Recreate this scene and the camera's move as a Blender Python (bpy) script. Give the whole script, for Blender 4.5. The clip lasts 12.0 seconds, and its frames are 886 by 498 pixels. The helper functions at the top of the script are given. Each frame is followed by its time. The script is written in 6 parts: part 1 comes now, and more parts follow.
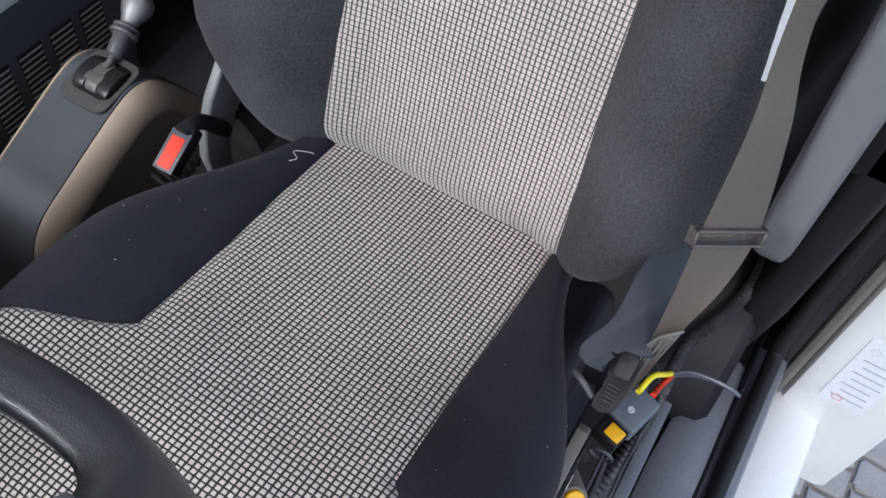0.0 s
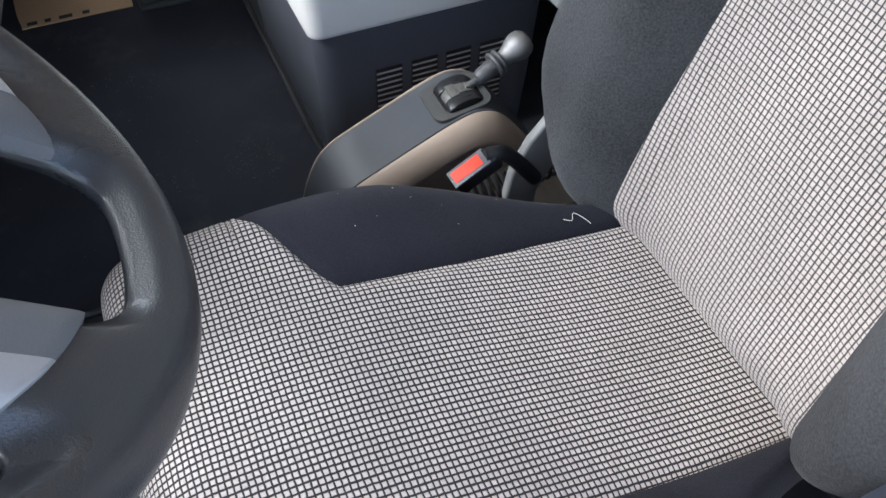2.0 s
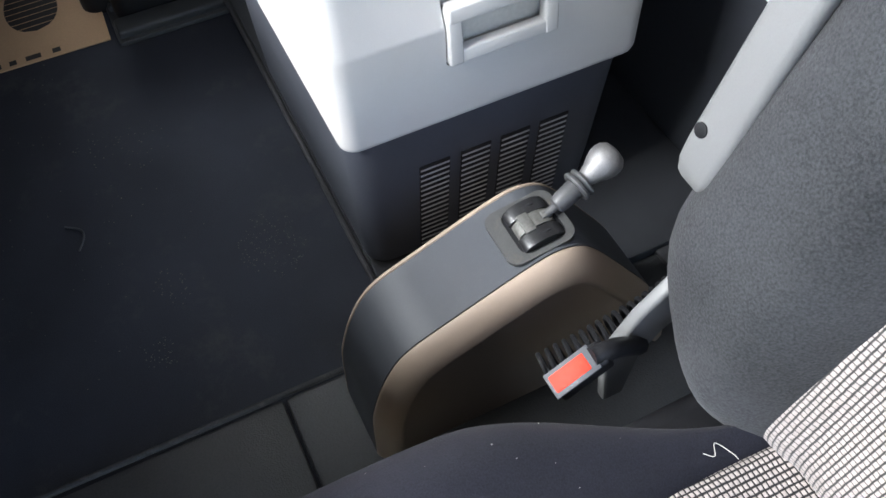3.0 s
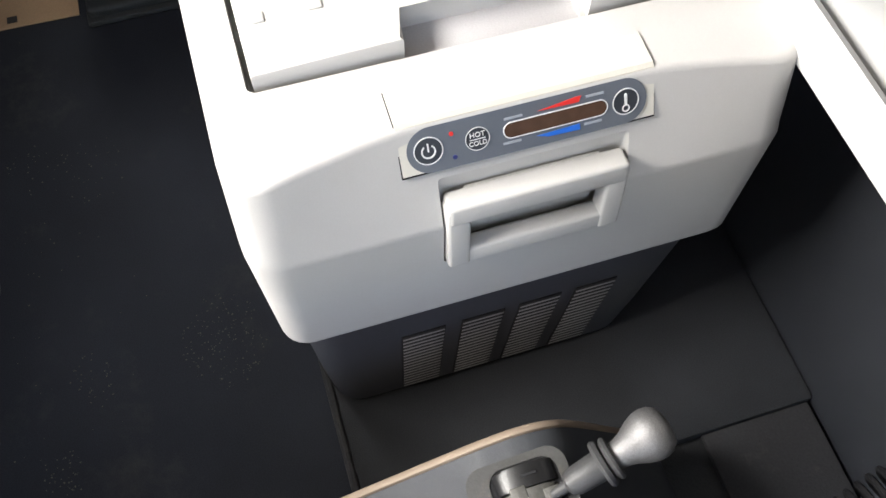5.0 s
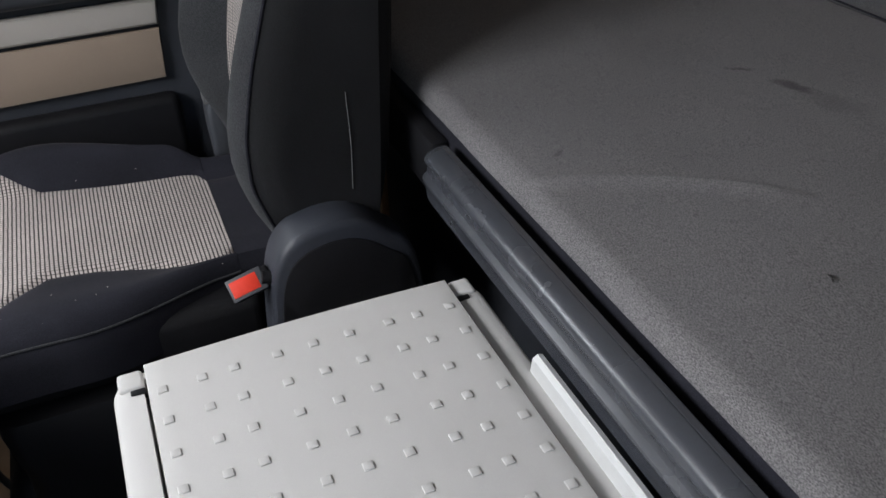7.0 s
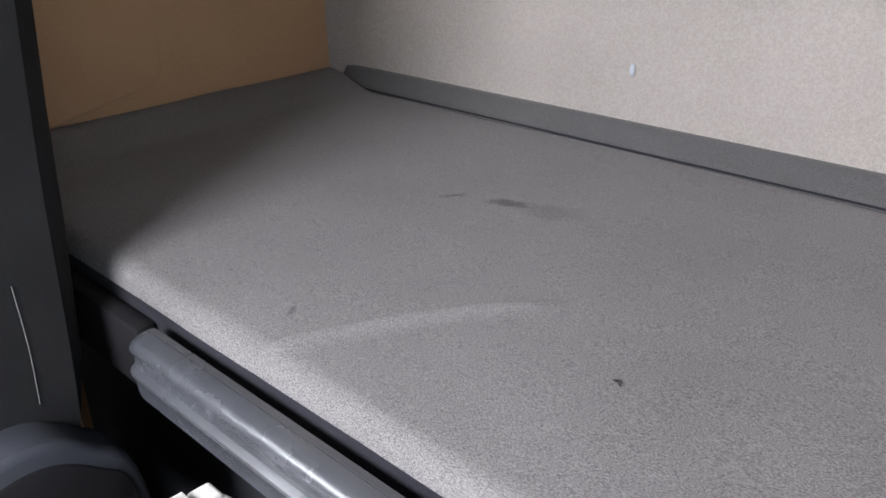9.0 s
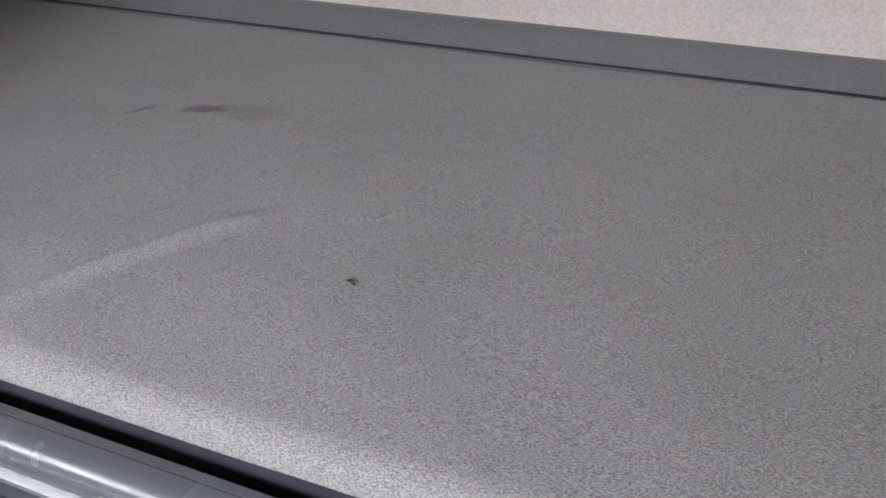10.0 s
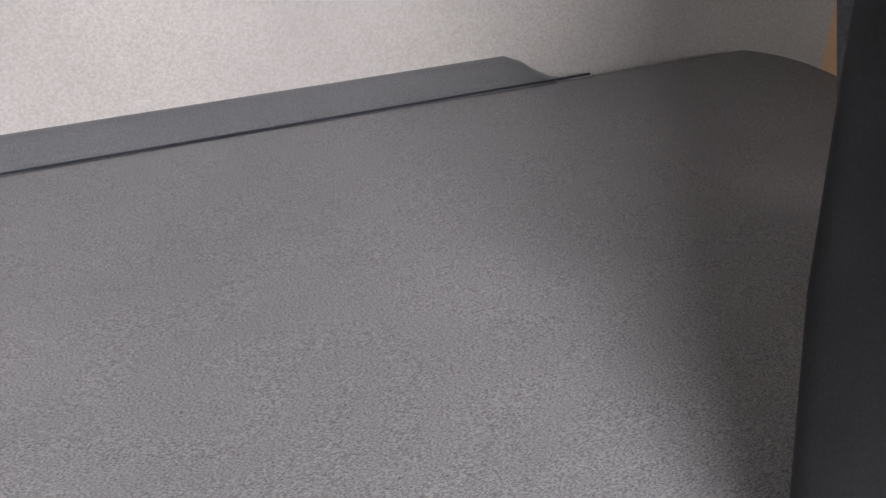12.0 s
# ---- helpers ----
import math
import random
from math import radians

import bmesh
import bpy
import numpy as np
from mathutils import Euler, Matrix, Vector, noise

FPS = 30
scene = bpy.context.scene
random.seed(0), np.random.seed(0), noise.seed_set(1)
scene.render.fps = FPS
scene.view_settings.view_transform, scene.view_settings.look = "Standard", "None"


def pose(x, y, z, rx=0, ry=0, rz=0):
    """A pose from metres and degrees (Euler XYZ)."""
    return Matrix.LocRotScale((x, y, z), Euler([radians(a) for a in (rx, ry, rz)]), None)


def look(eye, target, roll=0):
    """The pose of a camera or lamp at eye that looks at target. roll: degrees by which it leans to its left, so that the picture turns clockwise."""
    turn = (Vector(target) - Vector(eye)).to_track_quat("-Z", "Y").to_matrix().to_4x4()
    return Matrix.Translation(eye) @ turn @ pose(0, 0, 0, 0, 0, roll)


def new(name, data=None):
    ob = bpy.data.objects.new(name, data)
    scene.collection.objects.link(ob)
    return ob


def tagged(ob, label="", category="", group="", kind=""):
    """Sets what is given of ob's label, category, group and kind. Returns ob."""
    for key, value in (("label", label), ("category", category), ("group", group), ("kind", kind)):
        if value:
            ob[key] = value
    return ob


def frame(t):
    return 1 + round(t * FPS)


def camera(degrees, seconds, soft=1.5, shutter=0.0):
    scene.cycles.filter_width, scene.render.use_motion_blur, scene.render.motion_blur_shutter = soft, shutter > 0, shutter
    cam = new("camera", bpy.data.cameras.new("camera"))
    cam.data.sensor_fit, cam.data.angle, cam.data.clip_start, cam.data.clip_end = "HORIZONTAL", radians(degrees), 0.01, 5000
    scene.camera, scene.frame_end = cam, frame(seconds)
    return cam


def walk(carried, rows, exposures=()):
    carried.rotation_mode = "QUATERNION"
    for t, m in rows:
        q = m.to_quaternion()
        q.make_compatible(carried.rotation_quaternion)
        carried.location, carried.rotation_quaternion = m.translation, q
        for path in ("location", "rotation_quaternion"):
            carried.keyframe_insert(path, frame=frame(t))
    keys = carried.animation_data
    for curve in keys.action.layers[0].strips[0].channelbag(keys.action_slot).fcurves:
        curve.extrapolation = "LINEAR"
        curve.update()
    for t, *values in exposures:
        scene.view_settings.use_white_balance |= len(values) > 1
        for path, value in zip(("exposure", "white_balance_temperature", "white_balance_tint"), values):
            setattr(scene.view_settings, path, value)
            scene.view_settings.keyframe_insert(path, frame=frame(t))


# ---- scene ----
# camera and its walk
cam = camera(55.58, 12.0, soft=1.5)
PATH = [
    (0, look((0.123, 0.484, 0.967), (0.369, -0.024, 0.142), 6.22)),
    (0.5, look((0.071, 0.493, 0.938), (0.374, 0.079, 0.079), 5.26)),
    (1, look((-0.007, 0.469, 0.928), (0.375, 0.139, 0.066), 3.15)),
    (1.5, look((-0.040, 0.423, 0.923), (0.429, 0.165, 0.078), 1.90)),
    (2, look((0.030, 0.398, 0.898), (0.642, 0.138, 0.151), -0.54)),
    (2.5, look((0.208, 0.382, 0.930), (0.813, 0.127, 0.175), -2.10)),
    (2.7, look((0.283, 0.362, 0.928), (0.858, 0.111, 0.149), -3.09)),
    (4.3, look((0.625, 0.221, 0.950), (0.991, 0.065, 0.033), 3.84)),
    (4.5, look((0.670, 0.176, 0.912), (1.034, 0.028, -0.008), 4.72)),
    (5, look((0.713, 0.149, 0.859), (1.154, 0.002, -0.027), 1.30)),
    (5.5, look((0.717, 0.168, 0.908), (1.307, -0.012, 0.121), -0.54)),
    (6, look((0.723, 0.235, 0.966), (1.343, 0.022, 0.211), -3.19)),
    (6.5, look((0.750, 0.191, 0.991), (1.406, -0.052, 0.276), -2.99)),
    (7, look((0.810, 0.112, 1.015), (1.565, -0.193, 0.434), -1.87)),
    (7.2, look((0.843, 0.079, 1.014), (1.630, -0.249, 0.490), -1.63)),
    (8.8, look((0.909, 0.087, 0.950), (1.605, -0.514, 0.556), -1.23)),
    (9, look((0.909, 0.083, 0.945), (1.553, -0.559, 0.528), -1.64)),
    (9.5, look((0.913, 0.067, 0.942), (1.413, -0.652, 0.460), -1.99)),
    (10, look((0.922, 0.048, 0.946), (1.269, -0.712, 0.397), -2.30)),
    (10.5, look((0.923, 0.025, 0.946), (1.117, -0.747, 0.341), -1.92)),
    (11, look((0.929, -0.003, 0.957), (0.933, -0.775, 0.321), -1.05)),
    (11.5, look((0.917, 0.010, 0.946), (0.785, -0.791, 0.362), -1.40)),
    (12, look((0.905, 0.010, 0.948), (0.618, -0.795, 0.429), -2.22)),
]
walk(cam, PATH, exposures=[
    (0, -0.15, 6400, 11), (1.0, 0.04, 6330, 10), (1.5, 0.22, 6300, 10), (2.0, 0.22, 6360, 10), (2.7, 0.56, 6500, 10), (4.3, 1.05, 6720, 12), (4.7, 0.9, 7000, 12), (5.0, 0.47, 7250, 12), (5.5, -0.38, 6950, 13), (6.0, -0.85, 6850, 14), (6.3, -0.80, 6800, 13), (6.6, -0.86, 6720, 12), (7.0, -0.93, 6560, 12), (7.2, -0.72, 6540, 13), (8.8, 0.56, 6600, 14), (10.8, 0.42, 6600, 14), (12, 0.72, 6600, 15)])

# daylight
world = bpy.data.worlds.new("sky")
scene.world = world
world.use_nodes = True
wn = world.node_tree.nodes
sky = wn.new("ShaderNodeTexSky")
sky.sky_type = "NISHITA"
sky.sun_disc = False
sky.sun_elevation, sky.sun_rotation = radians(48), radians(-30)
wn["Background"].inputs["Strength"].default_value = 0.40
world.node_tree.links.new(sky.outputs[0], wn["Background"].inputs["Color"])
sun = bpy.data.lights.new("sun", "SUN")
sun.energy, sun.angle, sun.color = 1.2, radians(14), (1.0, 0.96, 0.9)
sun_ob = new("sun", sun)
sun_ob.matrix_world = look((-3, 4, 6), (0, 0, 0))


def sky_window(name, eye, target, sx, sy, watts, color=(0.93, 0.96, 1.0)):
    """An area lamp filling a window opening, for the sky's light."""
    li = bpy.data.lights.new(name, "AREA")
    li.shape, li.size, li.size_y, li.energy, li.color = "RECTANGLE", sx, sy, watts, color
    ob = new(name, li)
    ob.matrix_world = look(eye, target)
    return ob


sky_window("windscreen_daylight", (1.16, 1.41, 1.47), (1.2, 0.0, 0.5), 1.00, 0.46, 54, (0.93, 0.97, 1.0))
side_light = sky_window("passenger_window_daylight", (2.322, 0.86, 1.09), (1.66, 0.34, 0.2), 0.60, 0.5, 6.5, (0.93, 0.97, 1.0))
side_light.data.spread = radians(130)
# materials
def material(name, color, rough=0.6, metal=0.0, grain=200.0, bump=0.15, vary=0.12, blotch=6.0, sheen=0.0, spec=0.5,
             coat=0.0, dirt=None, dirt_amount=0.0, dirt_scale=9.0):
    """Base colour with fine grain and broad uneven tone, both in metres of the object."""
    m = bpy.data.materials.new(name)
    m.use_nodes = True
    nt = m.node_tree
    n, l = nt.nodes, nt.links
    b = n["Principled BSDF"]
    tc = n.new("ShaderNodeTexCoord")
    fine = n.new("ShaderNodeTexNoise")
    fine.inputs["Scale"].default_value = grain
    fine.inputs["Detail"].default_value = 3
    wide = n.new("ShaderNodeTexNoise")
    wide.inputs["Scale"].default_value = blotch
    wide.inputs["Detail"].default_value = 5
    for t in (fine, wide):
        l.new(tc.outputs["Object"], t.inputs["Vector"])
    mixf = n.new("ShaderNodeMath")
    mixf.operation = "ADD"
    l.new(fine.outputs["Fac"], mixf.inputs[0])
    l.new(wide.outputs["Fac"], mixf.inputs[1])
    rng = n.new("ShaderNodeMapRange")
    rng.inputs["From Min"].default_value, rng.inputs["From Max"].default_value = 0.6, 1.4
    rng.inputs["To Min"].default_value, rng.inputs["To Max"].default_value = 1 - vary, 1 + vary
    l.new(mixf.outputs[0], rng.inputs["Value"])
    sc = n.new("ShaderNodeVectorMath")
    sc.operation = "SCALE"
    sc.inputs[0].default_value = color
    l.new(rng.outputs[0], sc.inputs["Scale"])
    col = sc.outputs[0]
    if dirt:
        dn = n.new("ShaderNodeTexNoise")
        dn.inputs["Scale"].default_value, dn.inputs["Detail"].default_value = dirt_scale, 8
        dn.inputs["Roughness"].default_value = 0.75
        l.new(tc.outputs["Object"], dn.inputs["Vector"])
        ramp = n.new("ShaderNodeMapRange")
        ramp.inputs["From Min"].default_value, ramp.inputs["From Max"].default_value = 0.55, 0.78
        ramp.inputs["To Max"].default_value = dirt_amount
        l.new(dn.outputs["Fac"], ramp.inputs["Value"])
        mx = n.new("ShaderNodeMix")
        mx.data_type = "RGBA"
        l.new(ramp.outputs[0], mx.inputs["Factor"])
        l.new(col, mx.inputs["A"])
        mx.inputs["B"].default_value = (*dirt, 1)
        col = mx.outputs["Result"]
    l.new(col, b.inputs["Base Color"])
    rr = n.new("ShaderNodeMapRange")
    rr.inputs["To Min"].default_value, rr.inputs["To Max"].default_value = max(rough - 0.1, 0.02), min(rough + 0.1, 1)
    l.new(wide.outputs["Fac"], rr.inputs["Value"])
    l.new(rr.outputs[0], b.inputs["Roughness"])
    b.inputs["Metallic"].default_value = metal
    b.inputs["Specular IOR Level"].default_value = spec
    b.inputs["Sheen Weight"].default_value = sheen
    b.inputs["Coat Weight"].default_value = coat
    if bump:
        bp = n.new("ShaderNodeBump")
        bp.inputs["Strength"].default_value, bp.inputs["Distance"].default_value = bump, 0.001
        l.new(fine.outputs["Fac"], bp.inputs["Height"])
        l.new(bp.outputs[0], b.inputs["Normal"])
    return m


def woven_check(name, light, dark, pu, pv, cover=0.78, cover_v=0):
    """Checked upholstery: pale floats of yarn in a dark ground, in metres of the UV map."""
    m = bpy.data.materials.new(name)
    m.use_nodes = True
    nt = m.node_tree
    n, l = nt.nodes, nt.links
    b = n["Principled BSDF"]
    uv = n.new("ShaderNodeUVMap")
    wob = n.new("ShaderNodeTexNoise")
    wob.inputs["Scale"].default_value, wob.inputs["Detail"].default_value = 160, 2
    l.new(uv.outputs[0], wob.inputs["Vector"])
    off = n.new("ShaderNodeVectorMath")
    off.operation = "MULTIPLY_ADD"
    off.inputs[1].default_value = (0.0014, 0.0014, 0)
    l.new(wob.outputs["Color"], off.inputs[0])
    l.new(uv.outputs[0], off.inputs[2])
    sep = n.new("ShaderNodeSeparateXYZ")
    l.new(off.outputs[0], sep.inputs[0])

    def wave(axis, pitch, part, soft=0.14):
        d = n.new("ShaderNodeMath")
        d.operation = "DIVIDE"
        d.inputs[1].default_value = pitch
        l.new(sep.outputs[axis], d.inputs[0])
        f = n.new("ShaderNodeMath")
        f.operation = "FRACT"
        l.new(d.outputs[0], f.inputs[0])
        s = n.new("ShaderNodeMath")
        s.operation = "SUBTRACT"
        s.inputs[1].default_value = 0.5
        l.new(f.outputs[0], s.inputs[0])
        a = n.new("ShaderNodeMath")
        a.operation = "ABSOLUTE"
        l.new(s.outputs[0], a.inputs[0])
        r = n.new("ShaderNodeMapRange")
        r.interpolation_type = "SMOOTHSTEP"
        r.inputs["From Min"].default_value, r.inputs["From Max"].default_value = part / 2 + soft / 2, part / 2 - soft / 2
        l.new(a.outputs[0], r.inputs["Value"])
        return r.outputs[0]

    w1, w2 = wave("X", pu, cover), wave("Y", pv, cover_v or cover - 0.09)
    mul = n.new("ShaderNodeMath")
    mul.operation = "MULTIPLY"
    l.new(w1, mul.inputs[0])
    l.new(w2, mul.inputs[1])
    tone = n.new("ShaderNodeTexNoise")
    tone.inputs["Scale"].default_value, tone.inputs["Detail"].default_value = 420, 3
    l.new(uv.outputs[0], tone.inputs["Vector"])
    wear = n.new("ShaderNodeTexNoise")
    wear.inputs["Scale"].default_value, wear.inputs["Detail"].default_value = 7, 5
    l.new(uv.outputs[0], wear.inputs["Vector"])
    add = n.new("ShaderNodeMath")
    l.new(tone.outputs["Fac"], add.inputs[0])
    l.new(wear.outputs["Fac"], add.inputs[1])
    rg = n.new("ShaderNodeMapRange")
    rg.inputs["From Min"].default_value, rg.inputs["From Max"].default_value = 0.6, 1.4
    rg.inputs["To Min"].default_value, rg.inputs["To Max"].default_value = 0.72, 1.25
    l.new(add.outputs[0], rg.inputs["Value"])
    sc = n.new("ShaderNodeVectorMath")
    sc.operation = "SCALE"
    sc.inputs[0].default_value = light
    l.new(rg.outputs[0], sc.inputs["Scale"])
    mx = n.new("ShaderNodeMix")
    mx.data_type = "RGBA"
    l.new(mul.outputs[0], mx.inputs["Factor"])
    mx.inputs["A"].default_value = (*dark, 1)
    l.new(sc.outputs[0], mx.inputs["B"])
    l.new(mx.outputs["Result"], b.inputs["Base Color"])
    b.inputs["Roughness"].default_value = 0.9
    b.inputs["Sheen Weight"].default_value = 0.15
    bp = n.new("ShaderNodeBump")
    bp.inputs["Strength"].default_value, bp.inputs["Distance"].default_value = 0.6, 0.0008
    l.new(mul.outputs[0], bp.inputs["Height"])
    l.new(bp.outputs[0], b.inputs["Normal"])
    return m


def heather(name, light, dark, scale, sheen=0.2, stretch=(1, 1, 1), stains=()):
    """Melange cloth: fine salt-and-pepper yarns over a broad uneven tone."""
    m = bpy.data.materials.new(name)
    m.use_nodes = True
    nt = m.node_tree
    n, l = nt.nodes, nt.links
    b = n["Principled BSDF"]
    tc = n.new("ShaderNodeTexCoord")
    mp = n.new("ShaderNodeMapping")
    mp.inputs["Scale"].default_value = stretch
    l.new(tc.outputs["Object"], mp.inputs["Vector"])
    a = n.new("ShaderNodeTexNoise")
    a.inputs["Scale"].default_value, a.inputs["Detail"].default_value, a.inputs["Roughness"].default_value = scale, 3, 0.7
    l.new(mp.outputs[0], a.inputs["Vector"])
    w = n.new("ShaderNodeTexNoise")
    w.inputs["Scale"].default_value, w.inputs["Detail"].default_value = 5, 4
    l.new(tc.outputs["Object"], w.inputs["Vector"])
    r = n.new("ShaderNodeMapRange")
    r.inputs["From Min"].default_value, r.inputs["From Max"].default_value = 0.36, 0.64
    l.new(a.outputs["Fac"], r.inputs["Value"])
    mx = n.new("ShaderNodeMix")
    mx.data_type = "RGBA"
    l.new(r.outputs[0], mx.inputs["Factor"])
    mx.inputs["A"].default_value, mx.inputs["B"].default_value = (*dark, 1), (*light, 1)
    rg = n.new("ShaderNodeMapRange")
    rg.inputs["To Min"].default_value, rg.inputs["To Max"].default_value = 0.82, 1.18
    l.new(w.outputs["Fac"], rg.inputs["Value"])
    sc = n.new("ShaderNodeVectorMath")
    sc.operation = "SCALE"
    l.new(mx.outputs["Result"], sc.inputs[0])
    l.new(rg.outputs[0], sc.inputs["Scale"])
    col = sc.outputs[0]
    # soaked-in marks: ragged ellipses (x, y, half-length, half-width, turn, depth) in metres of the cloth
    for x, y, hl, hw, turn, depth in stains:
        rag = n.new("ShaderNodeTexNoise")
        rag.inputs["Scale"].default_value, rag.inputs["Detail"].default_value = 0.9 / hw, 4
        l.new(tc.outputs["Object"], rag.inputs["Vector"])
        at = n.new("ShaderNodeMapping")
        at.vector_type = "TEXTURE"
        at.inputs["Location"].default_value, at.inputs["Rotation"].default_value = (x, y, 0), (0, 0, radians(turn))
        at.inputs["Scale"].default_value = (hl, hw, 1000)
        l.new(tc.outputs["Object"], at.inputs["Vector"])
        ln = n.new("ShaderNodeVectorMath")
        ln.operation = "LENGTH"
        l.new(at.outputs[0], ln.inputs[0])
        wob = n.new("ShaderNodeMath")
        wob.operation = "MULTIPLY_ADD"
        wob.inputs[1].default_value = 1.6
        l.new(rag.outputs["Fac"], wob.inputs[0])
        l.new(ln.outputs["Value"], wob.inputs[2])
        mask = n.new("ShaderNodeMapRange")
        mask.interpolation_type = "SMOOTHSTEP"
        mask.inputs["From Min"].default_value, mask.inputs["From Max"].default_value = 1.0, 1.9
        mask.inputs["To Min"].default_value, mask.inputs["To Max"].default_value = 1 - depth, 1.0
        l.new(wob.outputs[0], mask.inputs["Value"])
        soak = n.new("ShaderNodeVectorMath")
        soak.operation = "SCALE"
        l.new(col, soak.inputs[0])
        l.new(mask.outputs[0], soak.inputs["Scale"])
        col = soak.outputs[0]
    l.new(col, b.inputs["Base Color"])
    b.inputs["Roughness"].default_value = 0.95
    b.inputs["Sheen Weight"].default_value = sheen
    bp = n.new("ShaderNodeBump")
    bp.inputs["Strength"].default_value, bp.inputs["Distance"].default_value = 0.22, 0.0008
    l.new(a.outputs["Fac"], bp.inputs["Height"])
    l.new(bp.outputs[0], b.inputs["Normal"])
    return m


CHECK = woven_check("check_upholstery", (0.50, 0.44, 0.408), (0.009, 0.0083, 0.009), 0.0058, 0.0050, 0.67, 0.71)
CHECK_BACK = woven_check("check_upholstery_back", (0.40, 0.35, 0.322), (0.036, 0.035, 0.033), 0.0050, 0.0054, 0.69, 0.84)
CHECK_PASS = woven_check("check_upholstery_passenger", (0.50, 0.442, 0.41), (0.016, 0.0145, 0.0155), 0.0058, 0.0058, 0.84, 0.66)
VELOUR = material("dark_velour", (0.017, 0.017, 0.023), 0.95, grain=700, bump=0.4, vary=0.5, sheen=0.03, spec=0.15)
VELOUR_GREY = material("charcoal_velour", (0.0315, 0.0326, 0.0352), 0.95, grain=480, bump=0.7, vary=0.75, sheen=0.07, spec=0.15)
MATTRESS = heather("grey_melange_cloth", (0.225, 0.215, 0.213), (0.054, 0.052, 0.054), 1150, sheen=0.06, stretch=(0.45, 1, 1),
                   stains=((1.530, -0.648, 0.036, 0.016, 20, 0.6), (1.600, -0.628, 0.026, 0.006, 55, 0.5), (1.505, -0.308, 0.012, 0.004, -50, 0.5), (1.47, -0.66, 0.05, 0.03, 10, 0.22)))
BOLSTER = heather("dark_grey_cloth", (0.092, 0.09, 0.092), (0.045, 0.044, 0.045), 700)
LINING = heather("pale_wall_lining", (0.335, 0.305, 0.285), (0.255, 0.23, 0.213), 320, sheen=0.05)
TAN = material("tan_side_lining", (0.40, 0.248, 0.142), 0.9, grain=300, vary=0.12, blotch=3, bump=0.2)
WHITE_PL = material("off_white_plastic", (0.58, 0.566, 0.545), 0.62, spec=0.35, grain=900, bump=0.06, vary=0.04, dirt=(0.4, 0.36, 0.3), dirt_amount=0.12, dirt_scale=5)
CREAM_PL = material("cream_plastic", (0.66, 0.63, 0.56), 0.45, grain=900, bump=0.04, vary=0.03)
BOX_DARK = material("blue_grey_box_plastic", (0.078, 0.084, 0.102), 0.5, grain=600, bump=0.15, vary=0.15)
DARK_PL = material("blue_black_plastic", (0.038, 0.041, 0.049), 0.5, grain=600, bump=0.15, vary=0.15)
BLACK_PL = material("black_plastic", (0.011, 0.011, 0.0125), 0.5, spec=0.22, grain=500, bump=0.1, vary=0.2)
DUSTY_PL = material("dusty_black_plastic", (0.027, 0.028, 0.031), 0.55, grain=500, bump=0.2, vary=0.3, dirt=(0.22, 0.21, 0.19), dirt_amount=0.65, dirt_scale=28)
SLATE_PL = material("slate_connector_plastic", (0.105, 0.118, 0.142), 0.4, grain=700, bump=0.08, vary=0.15, dirt=(0.3, 0.29, 0.27), dirt_amount=0.35, dirt_scale=40)
WIRE_NAVY = material("navy_grey_wire", (0.07, 0.078, 0.105), 0.35, bump=0.02)
GLOSS_BLACK = material("gloss_black_plastic", (0.012, 0.012, 0.013), 0.34, grain=300, bump=0.02, vary=0.1)
GREY_PL = material("mid_grey_plastic", (0.085, 0.088, 0.094), 0.5, spec=0.3, grain=900, bump=0.12, vary=0.08)
RAIL_PL = material("graphite_rail_plastic", (0.05, 0.053, 0.061), 0.27, spec=0.9, grain=1200, bump=0.06, vary=0.1, dirt=(0.12, 0.11, 0.1), dirt_amount=0.25)
LIGHT_GREY = material("light_grey_plastic", (0.145, 0.147, 0.146), 0.5, grain=800, bump=0.1, vary=0.06)
PALE_LEDGE = material("pale_grey_ledge", (0.62, 0.62, 0.61), 0.38, grain=900, bump=0.05, vary=0.04)
CONSOLE_PL = material("slate_console_plastic", (0.055, 0.059, 0.067), 0.55, grain=900, bump=0.12, vary=0.1, dirt=(0.12, 0.11, 0.1), dirt_amount=0.2)
BEIGE_PL = material("beige_console_plastic", (0.33, 0.255, 0.195), 0.6, grain=900, bump=0.1, vary=0.06)
SILVER = material("satin_silver", (0.27, 0.265, 0.265), 0.6, metal=0.8, grain=900, bump=0.3, vary=0.2, dirt=(0.16, 0.15, 0.14), dirt_amount=0.4, dirt_scale=70)
LEVER_GREY = material("dull_grey_lever", (0.065, 0.065, 0.067), 0.48, grain=700, bump=0.15, vary=0.15, dirt=(0.16, 0.155, 0.14), dirt_amount=0.4, dirt_scale=60)
SILVER_PAINT = material("silver_paint", (0.55, 0.56, 0.59), 0.42, metal=0.35, grain=700, bump=0.05, vary=0.05)
HUB_GREY = material("grey_wheel_pad", (0.19, 0.195, 0.208), 0.55, grain=900, bump=0.2, vary=0.08)
LEATHER = material("black_wheel_leather", (0.042, 0.045, 0.051), 0.27, grain=900, bump=0.35, vary=0.15, spec=0.9, coat=0.2)
MAT_BLACK = material("black_rubber_mat", (0.038, 0.0415, 0.053), 0.88, grain=700, bump=0.3, vary=0.35, spec=0.18, dirt=(0.10, 0.098, 0.092), dirt_amount=0.6, dirt_scale=7)
VINYL = material("grained_black_vinyl", (0.045, 0.047, 0.05), 0.55, grain=420, bump=0.7, vary=0.25)
